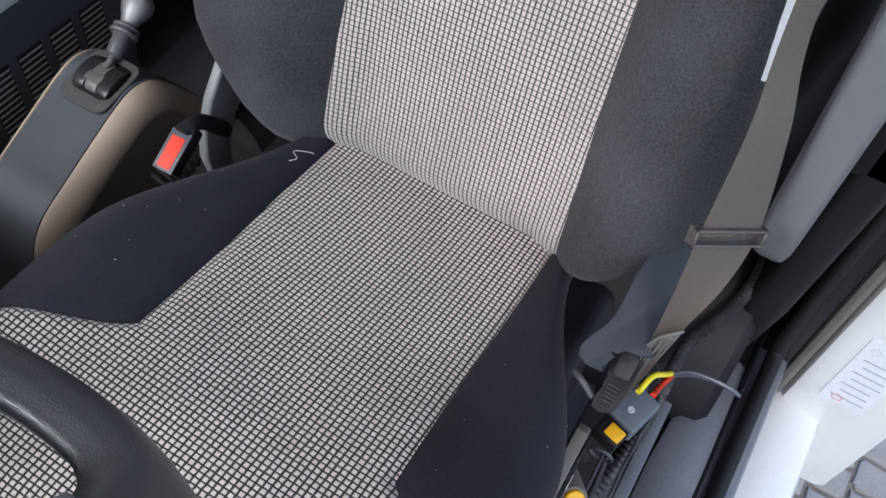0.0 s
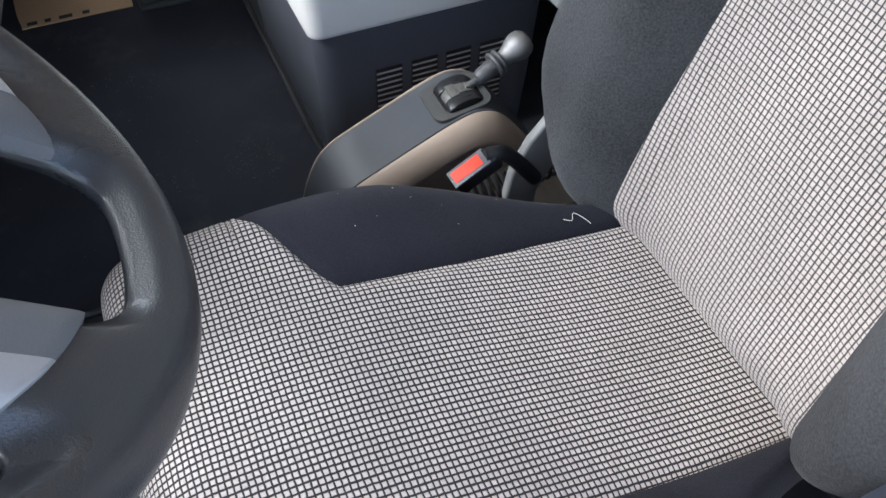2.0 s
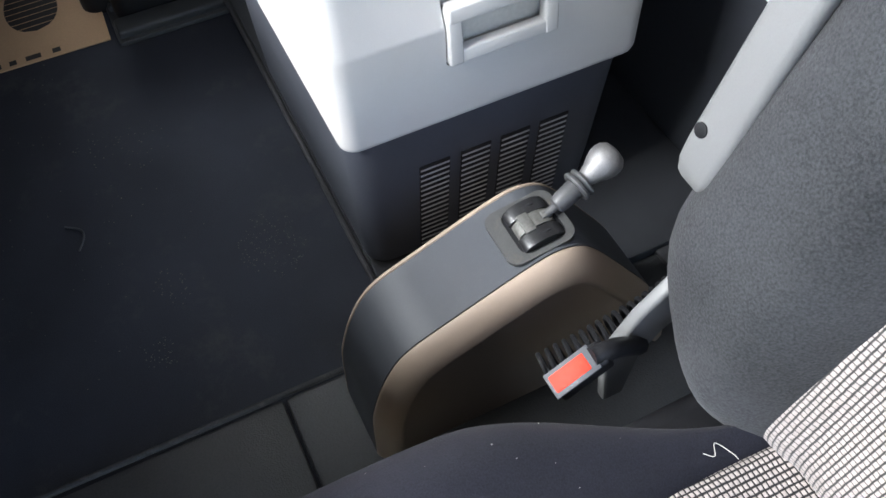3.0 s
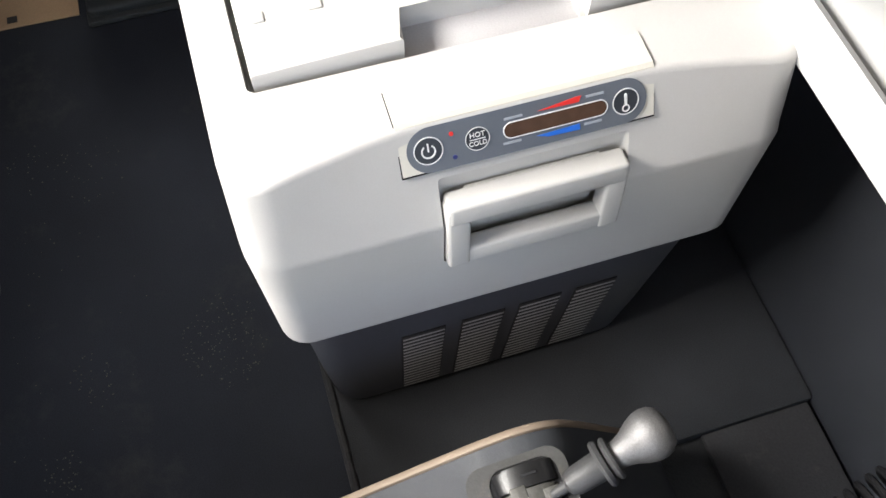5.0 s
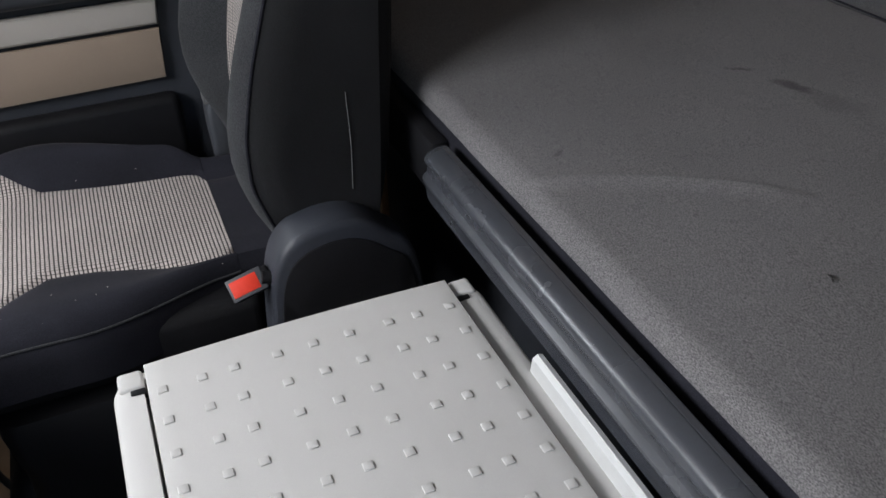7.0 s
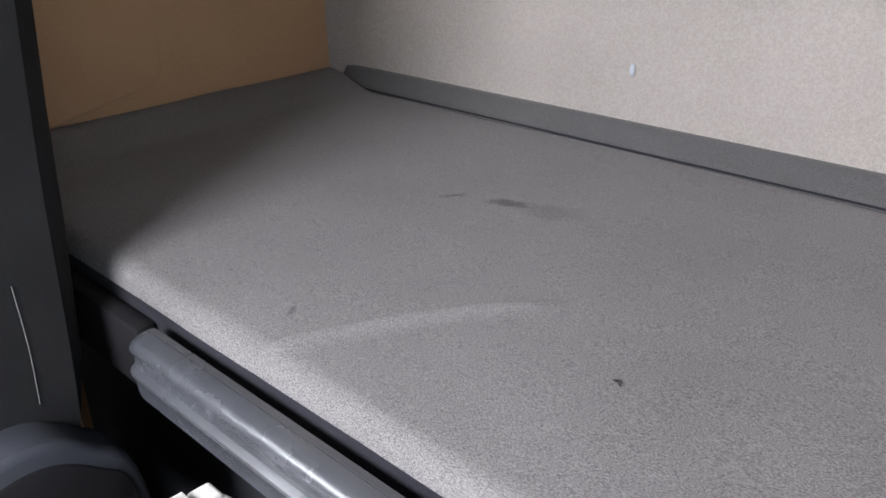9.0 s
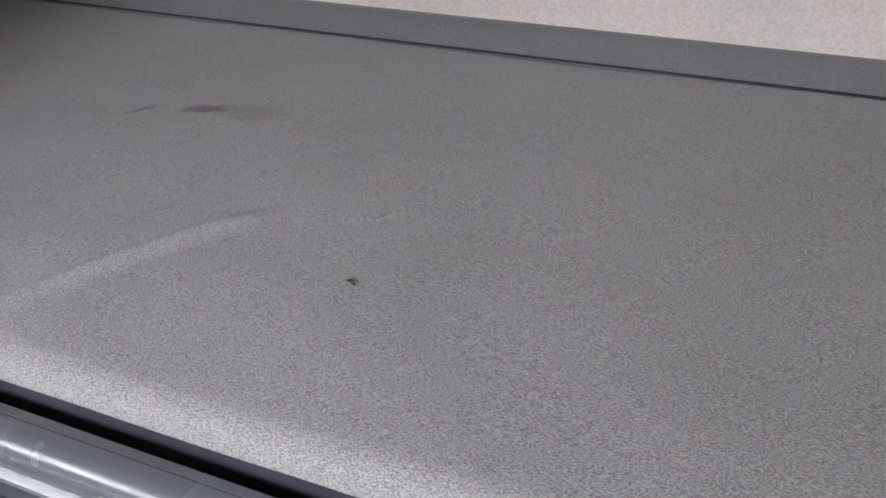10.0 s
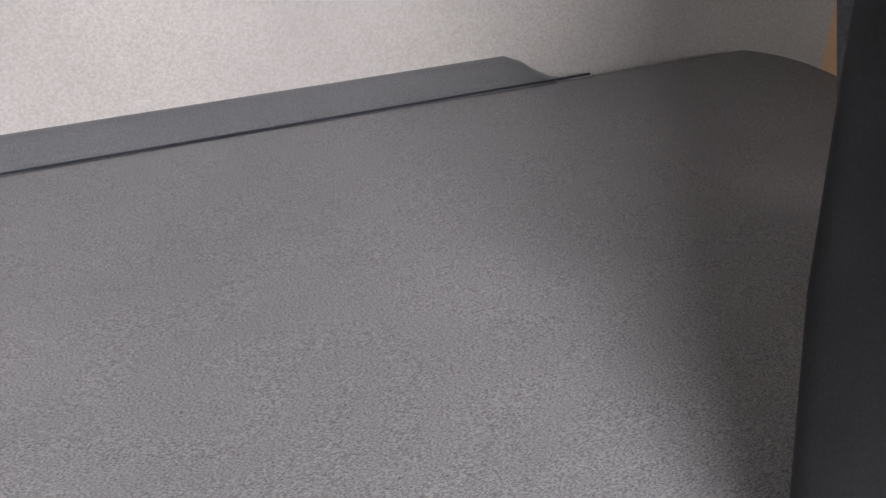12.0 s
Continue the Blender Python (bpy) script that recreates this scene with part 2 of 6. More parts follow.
RUBBER = material("dusty_black_rubber", (0.04, 0.04, 0.044), 0.7, grain=400, bump=0.3, vary=0.35, dirt=(0.16, 0.15, 0.135), dirt_amount=0.6, dirt_scale=22)
DRIVER_MAT = material("dusty_ribbed_mat", (0.08, 0.078, 0.073), 0.8, grain=300, bump=0.3, vary=0.4, blotch=14, dirt=(0.022, 0.022, 0.022), dirt_amount=0.85, dirt_scale=13)
CARPET = material("black_carpet", (0.046, 0.048, 0.053), 0.95, grain=900, bump=0.6, vary=0.4, spec=0.1, dirt=(0.05, 0.05, 0.05), dirt_amount=0.25)
RED_BTN = material("red_release_button", (0.66, 0.035, 0.014), 0.6, spec=0.3, grain=400, bump=0.02, vary=0.05)
BELT = material("taupe_webbing", (0.064, 0.051, 0.041), 0.5, grain=900, bump=0.5, vary=0.4, sheen=0.1)
CARDBOARD = material("brown_kraft_paper", (0.52, 0.34, 0.2), 0.85, grain=500, bump=0.15, vary=0.12)
PRINT = material("dark_print", (0.035, 0.03, 0.028), 0.8, grain=500, bump=0.02)
THREAD = material("pale_thread", (0.5, 0.48, 0.44), 0.9, bump=0)
YELLOW = material("yellow_sleeve", (0.75, 0.62, 0.02), 0.4, bump=0.02)
AMBER = material("amber_latch", (0.8, 0.42, 0.01), 0.4, bump=0.02)
BROWN_GLASS = material("brown_display", (0.09, 0.05, 0.035), 0.25, grain=120, bump=0, vary=0.2)
OVERLAY = material("blue_grey_overlay", (0.12, 0.135, 0.16), 0.4, grain=500, bump=0.02, vary=0.04)
INK_DARK = material("dark_key_ink", (0.03, 0.035, 0.045), 0.4, bump=0)
PALE_PRINT = material("pale_blue_print", (0.36, 0.39, 0.44), 0.5, bump=0)
INK_WHITE = material("white_ink", (0.75, 0.75, 0.75), 0.5, bump=0)
INK_RED = material("red_ink", (0.75, 0.035, 0.03), 0.4, bump=0)
INK_BLUE = material("blue_ink", (0.01, 0.14, 0.6), 0.4, bump=0)
INK_NAVY = material("navy_ink", (0.015, 0.025, 0.15), 0.4, bump=0)
BODY_WHITE = material("white_body_paint", (0.78, 0.78, 0.77), 0.25, grain=300, bump=0.01, vary=0.03, coat=0.5, dirt=(0.4, 0.38, 0.33), dirt_amount=0.3)
SILL_GREY = material("scuffed_grey_sill", (0.13, 0.137, 0.158), 0.5, grain=400, bump=0.25, vary=0.3, dirt=(0.2, 0.19, 0.18), dirt_amount=0.5)
TAUPE_PL = material("dusty_taupe_plastic", (0.13, 0.117, 0.105), 0.65, grain=500, bump=0.2, vary=0.2, dirt=(0.25, 0.23, 0.2), dirt_amount=0.4)
COBBLE = material("grey_cobble", (0.3, 0.28, 0.26), 0.85, grain=250, bump=0.5, vary=0.25)
SAND = material("sandy_joint", (0.2, 0.18, 0.155), 0.95, grain=300, bump=0.4, vary=0.25)
HEADLINER = material("pale_headliner", (0.27, 0.26, 0.245), 0.9, grain=400, bump=0.2, vary=0.06)
GLASS = bpy.data.materials.new("window_glass")
GLASS.use_nodes = True
GLASS.node_tree.nodes["Principled BSDF"].inputs["Transmission Weight"].default_value = 1.0
GLASS.node_tree.nodes["Principled BSDF"].inputs["Roughness"].default_value = 0.0
GLASS.node_tree.nodes["Principled BSDF"].inputs["IOR"].default_value = 1.05
# builders
def finish(me, mat, smooth=True, angle=38):
    if mat:
        me.materials.append(mat)
    if smooth:
        me.shade_smooth()
        me.set_sharp_from_angle(angle=radians(angle))
    return me


def to_mesh(name, bm, mat, smooth=True, angle=38):
    bmesh.ops.recalc_face_normals(bm, faces=bm.faces)
    me = bpy.data.meshes.new(name)
    bm.to_mesh(me)
    bm.free()
    return finish(me, mat, smooth, angle)


def hang(ob, parent):
    ob.parent = parent
    ob.matrix_parent_inverse = root_matrix(parent).inverted()


def root_matrix(ob):
    m = ob.matrix_basis.copy()
    while ob.parent:
        m = ob.parent.matrix_basis @ ob.matrix_parent_inverse @ m
        ob = ob.parent
    return m


def part(name, bm, mat, parent, label="", angle=38):
    """Links a bmesh, given in world metres, as one mesh under a thing or part."""
    ob = new(name, to_mesh(name, bm, mat, angle=angle))
    hang(ob, parent)
    return tagged(ob, label) if label else ob


def thing(name, base, label, category, group="", kind=""):
    ob = new(name)
    ob.empty_display_size = 0.05
    ob.matrix_basis = Matrix.Translation(base)
    return tagged(ob, label, category, group, kind)


def solid(name, bm, mat, label, category, group="", kind="", angle=38):
    return tagged(new(name, to_mesh(name, bm, mat, angle=angle)), label, category, group, kind)


def rbox(lo, hi, bevel=0.004, seg=2, m=None):
    """A box between two corners with rounded edges."""
    bm = bmesh.new()
    lo, hi = Vector(lo), Vector(hi)
    bmesh.ops.create_cube(bm, size=1, matrix=Matrix.Translation((lo + hi) / 2) @ Matrix.Diagonal((*(hi - lo), 1)))
    if bevel:
        bmesh.ops.bevel(bm, geom=list(bm.edges), offset=bevel, segments=seg, profile=0.5, affect="EDGES")
    if m:
        bm.transform(m)
    return bm


def join(*bms):
    out = bmesh.new()
    for b in bms:
        me = bpy.data.meshes.new("tmp")
        b.to_mesh(me)
        b.free()
        out.from_mesh(me)
        bpy.data.meshes.remove(me)
    return out


def prism(outline, depth, m, bevel=0.0, seg=2):
    """A flat outline (x, y) raised by depth along z, then placed by m."""
    bm = bmesh.new()
    low = [bm.verts.new((x, y, 0)) for x, y in outline]
    top = [bm.verts.new((x, y, depth)) for x, y in outline]
    k = len(outline)
    bm.faces.new(low[::-1])
    bm.faces.new(top)
    for i in range(k):
        bm.faces.new((low[i], low[(i + 1) % k], top[(i + 1) % k], top[i]))
    if bevel:
        rims = [e for e in bm.edges if abs(e.verts[0].co.z - e.verts[1].co.z) < 1e-6]
        bmesh.ops.bevel(bm, geom=rims, offset=bevel, segments=seg, profile=0.5, affect="EDGES")
    bm.transform(m)
    return bm


def spline(points, steps=8):
    """A smooth line through the points."""
    p = [Vector(q) for q in points]
    p = [2 * p[0] - p[1], *p, 2 * p[-1] - p[-2]]
    out = []
    for i in range(1, len(p) - 2):
        for s in range(steps):
            t = s / steps
            out.append(0.5 * (2 * p[i] + (p[i + 1] - p[i - 1]) * t + (2 * p[i - 1] - 5 * p[i] + 4 * p[i + 1] - p[i + 2]) * t * t
                              + (3 * p[i] - p[i - 1] - 3 * p[i + 1] + p[i + 2]) * t ** 3))
    out.append(p[-2])
    return out


def tube(points, radius, sides=10, closed=False, smooth=8, radii=None):
    """A round bar along a smooth line; radii(s) may vary it, s from 0 to 1."""
    line = spline(points, smooth) if smooth else [Vector(q) for q in points]
    bm = bmesh.new()
    rings = []
    up = Vector((0.12, 0.2, 1)).normalized()
    k = len(line)
    for i, c in enumerate(line):
        d = (line[min(i + 1, k - 1)] - line[max(i - 1, 0)]).normalized()
        side = d.cross(up)
        side = side.normalized() if side.length > 1e-4 else Vector((1, 0, 0))
        up = side.cross(d).normalized()
        r = radius * (radii(i / (k - 1)) if radii else 1)
        rings.append([bm.verts.new(c + r * (math.cos(a) * side + math.sin(a) * up)) for a in (2 * math.pi * j / sides for j in range(sides))])
    for a, b in zip(rings, rings[1:]):
        for j in range(sides):
            bm.faces.new((a[j], a[(j + 1) % sides], b[(j + 1) % sides], b[j]))
    bm.faces.new(rings[0][::-1])
    bm.faces.new(rings[-1])
    return bm


def coil(points, radius, wire, turns, sides=6, per=14):
    """A helix of wire wound round a smooth line."""
    line = spline(points, 12)
    lens = [0.0]
    for a, b in zip(line, line[1:]):
        lens.append(lens[-1] + (b - a).length)
    out = []
    count = int(turns * per)
    up = Vector((0, 0, 1))
    for i in range(count + 1):
        s = lens[-1] * i / count
        j = max(k for k in range(len(lens)) if lens[k] <= s + 1e-9)
        j = min(j, len(line) - 2)
        t = (s - lens[j]) / max(lens[j + 1] - lens[j], 1e-9)
        c = line[j].lerp(line[j + 1], t)
        d = (line[j + 1] - line[j]).normalized()
        side = d.cross(up).normalized()
        v = side.cross(d)
        a = 2 * math.pi * i / per
        out.append(c + radius * (math.cos(a) * side + math.sin(a) * v))
    return tube(out, wire, sides, smooth=0)


def ribbon(points, sides_at, thick=0.0014, steps=8):
    """A flat strap along a line; sides_at are half-width vectors, one for each point."""
    line = spline(points, steps)
    half = spline(sides_at, steps)
    bm = bmesh.new()
    rows = []
    for i, (c, h) in enumerate(zip(line, half)):
        d = (line[min(i + 1, len(line) - 1)] - line[max(i - 1, 0)]).normalized()
        nrm = d.cross(h).normalized() * thick / 2
        rows.append([bm.verts.new(c + h * k + nrm * s) for s, k in ((1, -1), (1, -0.33), (1, 0.33), (1, 1), (-1, 1), (-1, 0.33), (-1, -0.33), (-1, -1))])
    for a, b in zip(rows, rows[1:]):
        for j in range(8):
            bm.faces.new((a[j], a[(j + 1) % 8], b[(j + 1) % 8], b[j]))
    bm.faces.new(rows[0][::-1])
    bm.faces.new(rows[-1])
    return bm


def lathe(profile, m, sides=32):
    """Turns a profile of (radius, height) round z, then places it by m."""
    bm = bmesh.new()
    rings = []
    for r, z in profile:
        rings.append([bm.verts.new((r * math.cos(a), r * math.sin(a), z)) for a in (2 * math.pi * j / sides for j in range(sides))])
    for a, b in zip(rings, rings[1:]):
        for j in range(sides):
            bm.faces.new((a[j], a[(j + 1) % sides], b[(j + 1) % sides], b[j]))
    bm.faces.new(rings[0][::-1])
    bm.faces.new(rings[-1])
    bmesh.ops.remove_doubles(bm, verts=bm.verts, dist=1e-6)
    bm.transform(m)
    return bm


def rrect(x0, x1, y0, y1, r, k=6):
    """A rounded rectangle, counter-clockwise."""
    out = []
    for cx, cy, a0 in ((x1 - r, y1 - r, 0), (x0 + r, y1 - r, 90), (x0 + r, y0 + r, 180), (x1 - r, y0 + r, 270)):
        out += [(cx + r * math.cos(radians(a0 + 90 * i / k)), cy + r * math.sin(radians(a0 + 90 * i / k))) for i in range(k + 1)]
    return out


def loft(loops, caps=True):
    """Skins closed loops of equal count, from first to last."""
    bm = bmesh.new()
    rings = [[bm.verts.new(p) for p in lp] for lp in loops]
    k = len(rings[0])
    for a, b in zip(rings, rings[1:]):
        for j in range(k):
            bm.faces.new((a[j], a[(j + 1) % k], b[(j + 1) % k], b[j]))
    if caps:
        bm.faces.new(rings[0][::-1])
        bm.faces.new(rings[-1])
    return bm


def grid_sheet(fn, us, vs, uvs=None):
    """A surface fn(u, v) over rows vs; us(v) gives the columns of a row. uvs(u, v) fills a UV map in metres."""
    bm = bmesh.new()
    rows, keep = [], []
    for v in vs:
        cols = us(v)
        rows.append([bm.verts.new(fn(u, v)) for u in cols])
        keep.append([(u, v) for u in cols])
    lay = bm.loops.layers.uv.new("UVMap") if uvs else None
    for i in range(len(rows) - 1):
        for j in range(len(rows[0]) - 1):
            f = bm.faces.new((rows[i][j], rows[i][j + 1], rows[i + 1][j + 1], rows[i + 1][j]))
            if lay:
                for lp, (a, b) in zip(f.loops, (keep[i][j], keep[i][j + 1], keep[i + 1][j + 1], keep[i + 1][j])):
                    lp[lay].uv = uvs(a, b)
    return bm


def fold(d, edge, r):
    """Arc length d measured from the middle, folded down over a rounded edge: (place, drop)."""
    s, d = (1 if d >= 0 else -1), abs(d)
    flat = edge - r
    if d <= flat:
        return s * d, 0.0
    a = (d - flat) / r
    if a <= math.pi / 2:
        return s * (flat + r * math.sin(a)), r * (1 - math.cos(a))
    return s * edge, r + (d - flat - r * math.pi / 2)


def spread(a, b, k):
    return [a + (b - a) * i / k for i in range(k + 1)]


def smooth01(t):
    t = min(max(t, 0), 1)
    return t * t * (3 - 2 * t)


def ground_sheet(name, lo, hi, z, mat, label, kind="structure", steps=1):
    bm = bmesh.new()
    bmesh.ops.create_grid(bm, x_segments=steps, y_segments=steps, size=0.5,
                          matrix=Matrix.Translation(((lo[0] + hi[0]) / 2, (lo[1] + hi[1]) / 2, z)) @ Matrix.Diagonal((hi[0] - lo[0], hi[1] - lo[1], 1, 1)))
    return tagged(new(name, to_mesh(name, bm, mat)), label, name, kind=kind)


AX_YZ = Matrix(((0, 0, 1, 0), (1, 0, 0, 0), (0, 1, 0, 0), (0, 0, 0, 1)))   # outline (y, z), depth along x
AX_XZ = Matrix(((1, 0, 0, 0), (0, 0, 1, 0), (0, 1, 0, 0), (0, 0, 0, 1)))   # outline (x, z), depth along y
# the cab shell
FLOOR = -0.06


def slab(name, lo, hi, mat, label, category="wall", bevel=0.003):
    return solid(name, rbox(lo, hi, bevel), mat, label, category, kind="structure")


slab("floor", (-0.03, -0.36, FLOOR - 0.04), (2.32, 1.5, FLOOR), MAT_BLACK, "black rubber-covered cab floor", "floor")
slab("wall_rear", (-0.1, -1.01, -0.1), (2.4, -0.955, 1.9), LINING, "pale grey-beige lined rear cab wall", bevel=0)
slab("wall_right_rear", (2.205, -0.955, -0.1), (2.26, -0.32, 1.9), TAN, "tan lined side wall behind the passenger seat", bevel=0)
slab("wall_right_lower", (2.30, -0.32, -0.1), (2.36, 1.5, 0.8), DARK_PL, "dark plastic passenger door wall", bevel=0)
slab("wall_right_upper", (2.30, -0.32, 1.38), (2.36, 1.5, 1.9), HEADLINER, "pale trim over the passenger window", bevel=0)
slab("wall_right_post", (2.30, -0.32, 0.8), (2.36, 0.52, 1.38), DARK_PL, "dark pillar beside the passenger window", bevel=0)
slab("wall_right_front", (2.30, 1.2, 0.8), (2.36, 1.5, 1.38), DARK_PL, "dark pillar beside the windscreen", bevel=0)
slab("wall_left_rear", (0.03, -0.955, -0.1), (0.085, -0.42, 1.9), TAN, "tan lined side wall behind the driver seat", bevel=0)
slab("wall_left_post", (-0.04, -0.5, 0.35), (0.03, -0.19, 1.9), BLACK_PL, "dark door pillar trim", bevel=0.01)
slab("wall_left_upper", (-0.1, -0.3, 1.34), (-0.04, 1.5, 1.9), HEADLINER, "pale trim over the open driver door", bevel=0)
slab("wall_left_front", (-0.1, 1.05, -0.1), (-0.04, 1.5, 1.62), DARK_PL, "dark windscreen pillar", bevel=0)
slab("wall_front_lower", (-0.1, 1.45, -0.1), (2.36, 1.5, 1.2), DARK_PL, "dark front wall under the windscreen", bevel=0)
slab("wall_front_upper", (-0.1, 1.45, 1.76), (2.36, 1.5, 1.9), HEADLINER, "pale trim over the windscreen", bevel=0)
slab("ceiling", (-0.1, -1.01, 1.9), (2.4, 1.5, 1.95), HEADLINER, "pale fabric headliner", "ceiling", bevel=0)
# unseen panels added at both ends to narrow the windscreen's daylight
slab("wall_front_left", (-0.1, 1.45, 1.2), (0.2, 1.5, 1.76), DARK_PL, "unseen dark panel added to narrow the windscreen", bevel=0)
slab("wall_front_right", (2.0, 1.45, 1.2), (2.36, 1.5, 1.76), DARK_PL, "unseen dark panel added to narrow the windscreen", bevel=0)
for nm, lo, hi in (("window_1", (0.2, 1.46, 1.2), (2.0, 1.466, 1.76)), ("window_2", (2.325, 0.52, 0.8), (2.331, 1.2, 1.38))):
    w = slab(nm, lo, hi, GLASS, "clear cab window glass", "window", bevel=0)
    w.visible_shadow = False

# rounded corners of the sleeping compartment lining
for nm, cx, s in (("corner_trim", 0.085, 1), ("corner_trim", 2.205, -1)):
    r = 0.15 if s > 0 else 0.04
    pts = [(cx + s * r * (1 - math.sin(a)), -0.955 + r * (1 - math.cos(a))) for a in spread(0, math.pi / 2, 10)]
    bm = bmesh.new()
    lo = [bm.verts.new((x, y, 0.45)) for x, y in pts]
    hi = [bm.verts.new((x, y, 1.9)) for x, y in pts]
    for i in range(10):
        bm.faces.new((lo[i], lo[i + 1], hi[i + 1], hi[i]))
    solid(nm, bm, LINING, "curved pale corner lining of the sleeping compartment", "corner trim", kind="structure", angle=80)

# engine tunnel mat with a piped edge, and the vinyl heel panel before it
slab("tunnel_mat", (0.86, -0.335, FLOOR), (1.72, 0.168, -0.03), CARPET, "black carpet mat over the engine tunnel", "floor mat", bevel=0.006)
solid("trim", tube([(0.89, 0.172, -0.035), (1.2, 0.172, -0.035), (1.72, 0.172, -0.035)], 0.0045, 8), RUBBER, "worn piped edge of the tunnel mat", "trim", kind="structure")
slab("heel_panel", (0.66, 0.345, FLOOR), (0.885, 0.95, -0.047), VINYL, "grained black vinyl floor panel", "floor panel", bevel=0.005)
slab("heel_panel_rear", (0.66, -0.33, FLOOR), (0.885, 0.341, -0.047), VINYL, "grained black vinyl floor panel", "floor panel", bevel=0.005)
solid("seam_trim", tube([(0.888, -0.3, -0.045), (0.889, 0.3, -0.045), (0.896, 0.95, -0.045)], 0.004, 8), RUBBER, "stitched edge between floor panels", "trim", kind="structure")
slab("bunk_front_wall", (0.03, -0.40, FLOOR), (2.3, -0.335, 0.43), DARK_PL, "dark plastic front of the bunk base", "bunk base", bevel=0.01)
slab("rubber_pad", (0.70, -0.33, -0.047), (0.862, -0.20, -0.038), RUBBER, "square black rubber floor pad", "floor mat", bevel=0.004)

# ground outside and the door aperture
ground = ground_sheet("ground", (-60, -60), (60, 60), -1.25, SAND, "sandy paved yard reaching the horizon")
slab("jamb_strip", (-0.088, -0.36, -0.12), (-0.071, -0.232, 1.7), TAUPE_PL, "dusty taupe strip beside the door seal", "door frame", bevel=0.008)
slab("jamb_cover", (-0.0705, -0.36, -0.12), (-0.03, -0.234, 1.7), BLACK_PL, "black plastic cover between door seal and jamb", "door frame", bevel=0.006)
slab("door_jamb", (-0.24, -0.36, -0.32), (-0.090, -0.235, 1.7), BODY_WHITE, "white painted door jamb", "door frame", bevel=0.02)
slab("outer_step_skirt", (-0.16, -0.3, -0.5), (-0.075, 1.05, -0.13), BODY_WHITE, "white painted cab skirt under the door", "cab skirt", bevel=0.02)
slab("door_sill", (-0.07, -0.30, -0.14), (-0.025, 1.05, -0.035), SILL_GREY, "scuffed grey plastic door sill", "door sill", bevel=0.012)
slab("floor_edge", (-0.03, -0.36, -0.10), (0.14, 1.05, FLOOR + 0.003), DUSTY_PL, "dusty black rubber floor beside the seat base", "floor", bevel=0.005)
solid("door_seal", tube([(-0.045, 0.95, -0.028), (-0.045, 0.2, -0.028), (-0.045, -0.16, -0.015), (-0.042, -0.225, 0.05), (-0.04, -0.228, 0.4), (-0.04, -0.23, 1.6)], 0.011, 10),
      BLACK_PL, "black rubber door seal", "door seal", kind="structure")
solid("pillar_trim", loft([[(x, y, z) for x, y in rrect(-0.03 + e, 0.02 + e, -0.30, -0.19, 0.015)] for z, e in ((-0.06, 0.03), (0.1, 0.01), (0.35, 0), (1.7, 0))]),
      BLACK_PL, "black plastic trim of the door pillar", "pillar trim", kind="structure")
# the bunk
BED_Z = 0.569


def build_mattress():
    t = thing("mattress", (1.15, -0.58, 0.44), "grey melange cloth bunk mattress with dark stains", "mattress")
    x0, x1, y0, y1 = 0.06, 2.22, -0.9165, -0.243
    cx, cy, hx, hy = (x0 + x1) / 2, (y0 + y1) / 2, (x1 - x0) / 2, (y1 - y0) / 2
    r = 0.022

    def surf(u, v):
        px, dx = fold(u, hx, r)
        py, dy = fold(v, hy, r if v > 0 else 0.01)
        z = BED_Z - 0.003 - min(dx + dy, 0.13)
        # the cloth sags a little towards the middle and creases near the front
        z += 0.002 * noise.noise(Vector((px * 3, py * 5, 0.3))) + 0.0015 * noise.noise(Vector((px * 9, py * 11, 2)))
        q = Vector((px + cx, py + cy))
        # the front edge slumps
        z -= 0.0045 * max(0.0, (q.y + 0.375) / 0.13) ** 2
        # the end pushed up against the side wall
        z += 0.03 * smooth01((q.x - 2.07) / 0.13)
        # a pulled fold in the cloth, curving back from the front edge
        k = q.y + 0.464
        fold_x = 1.343 + 0.75 * k - 0.7 * k * k
        d = q.x - fold_x
        crease = math.exp(-(d / (0.007 if d > 0 else 0.013)) ** 2) * smooth01((q.y + 0.50) / 0.06) * smooth01((-0.235 - q.y) / 0.05)
        z += 0.008 * crease
        return Vector((px + cx, py + cy, z))

    eu, ev = hx + r * (math.pi / 2 - 1) + 0.07, hy + r * (math.pi / 2 - 1) + 0.001
    part("cover", grid_sheet(surf, lambda v: spread(-eu, 1.27 - cx, 90) + spread(1.274 - cx, 1.50 - cx, 80) + spread(1.51 - cx, eu, 60), spread(-hy - 0.05, -hy + 0.03, 16) + spread(-hy + 0.04, ev, 130)), MATTRESS, t)
    part("underside", rbox((x0 + 0.012, y0 + 0.012, 0.44), (x1 - 0.012, y1 - 0.003, 0.541), 0.003), VELOUR, t, "black mattress base")
    part("piping", tube([(x0 + 0.01, y1 - 0.001, 0.497), (1.0, y1 - 0.001, 0.497), (x1 - 0.01, y1 - 0.001, 0.497)], 0.004, 8), VELOUR, t, "dark piped edge")
    return t


build_mattress()


def fleck(x, y, sx, sy, turn, seed):
    """A small dark fleck of irregular outline lying on the cloth."""
    rnd = random.Random(seed)
    k = 22
    pts = []
    for i in range(k):
        a = 2 * math.pi * i / k
        q = 0.6 + 0.5 * rnd.random()
        pts.append((sx * q * math.cos(a), sy * q * math.sin(a)))
    m = Matrix.Translation((x, y, BED_Z - 0.0005)) @ Matrix.Rotation(radians(turn), 4, "Z")
    return prism(pts, 0.0006, m)


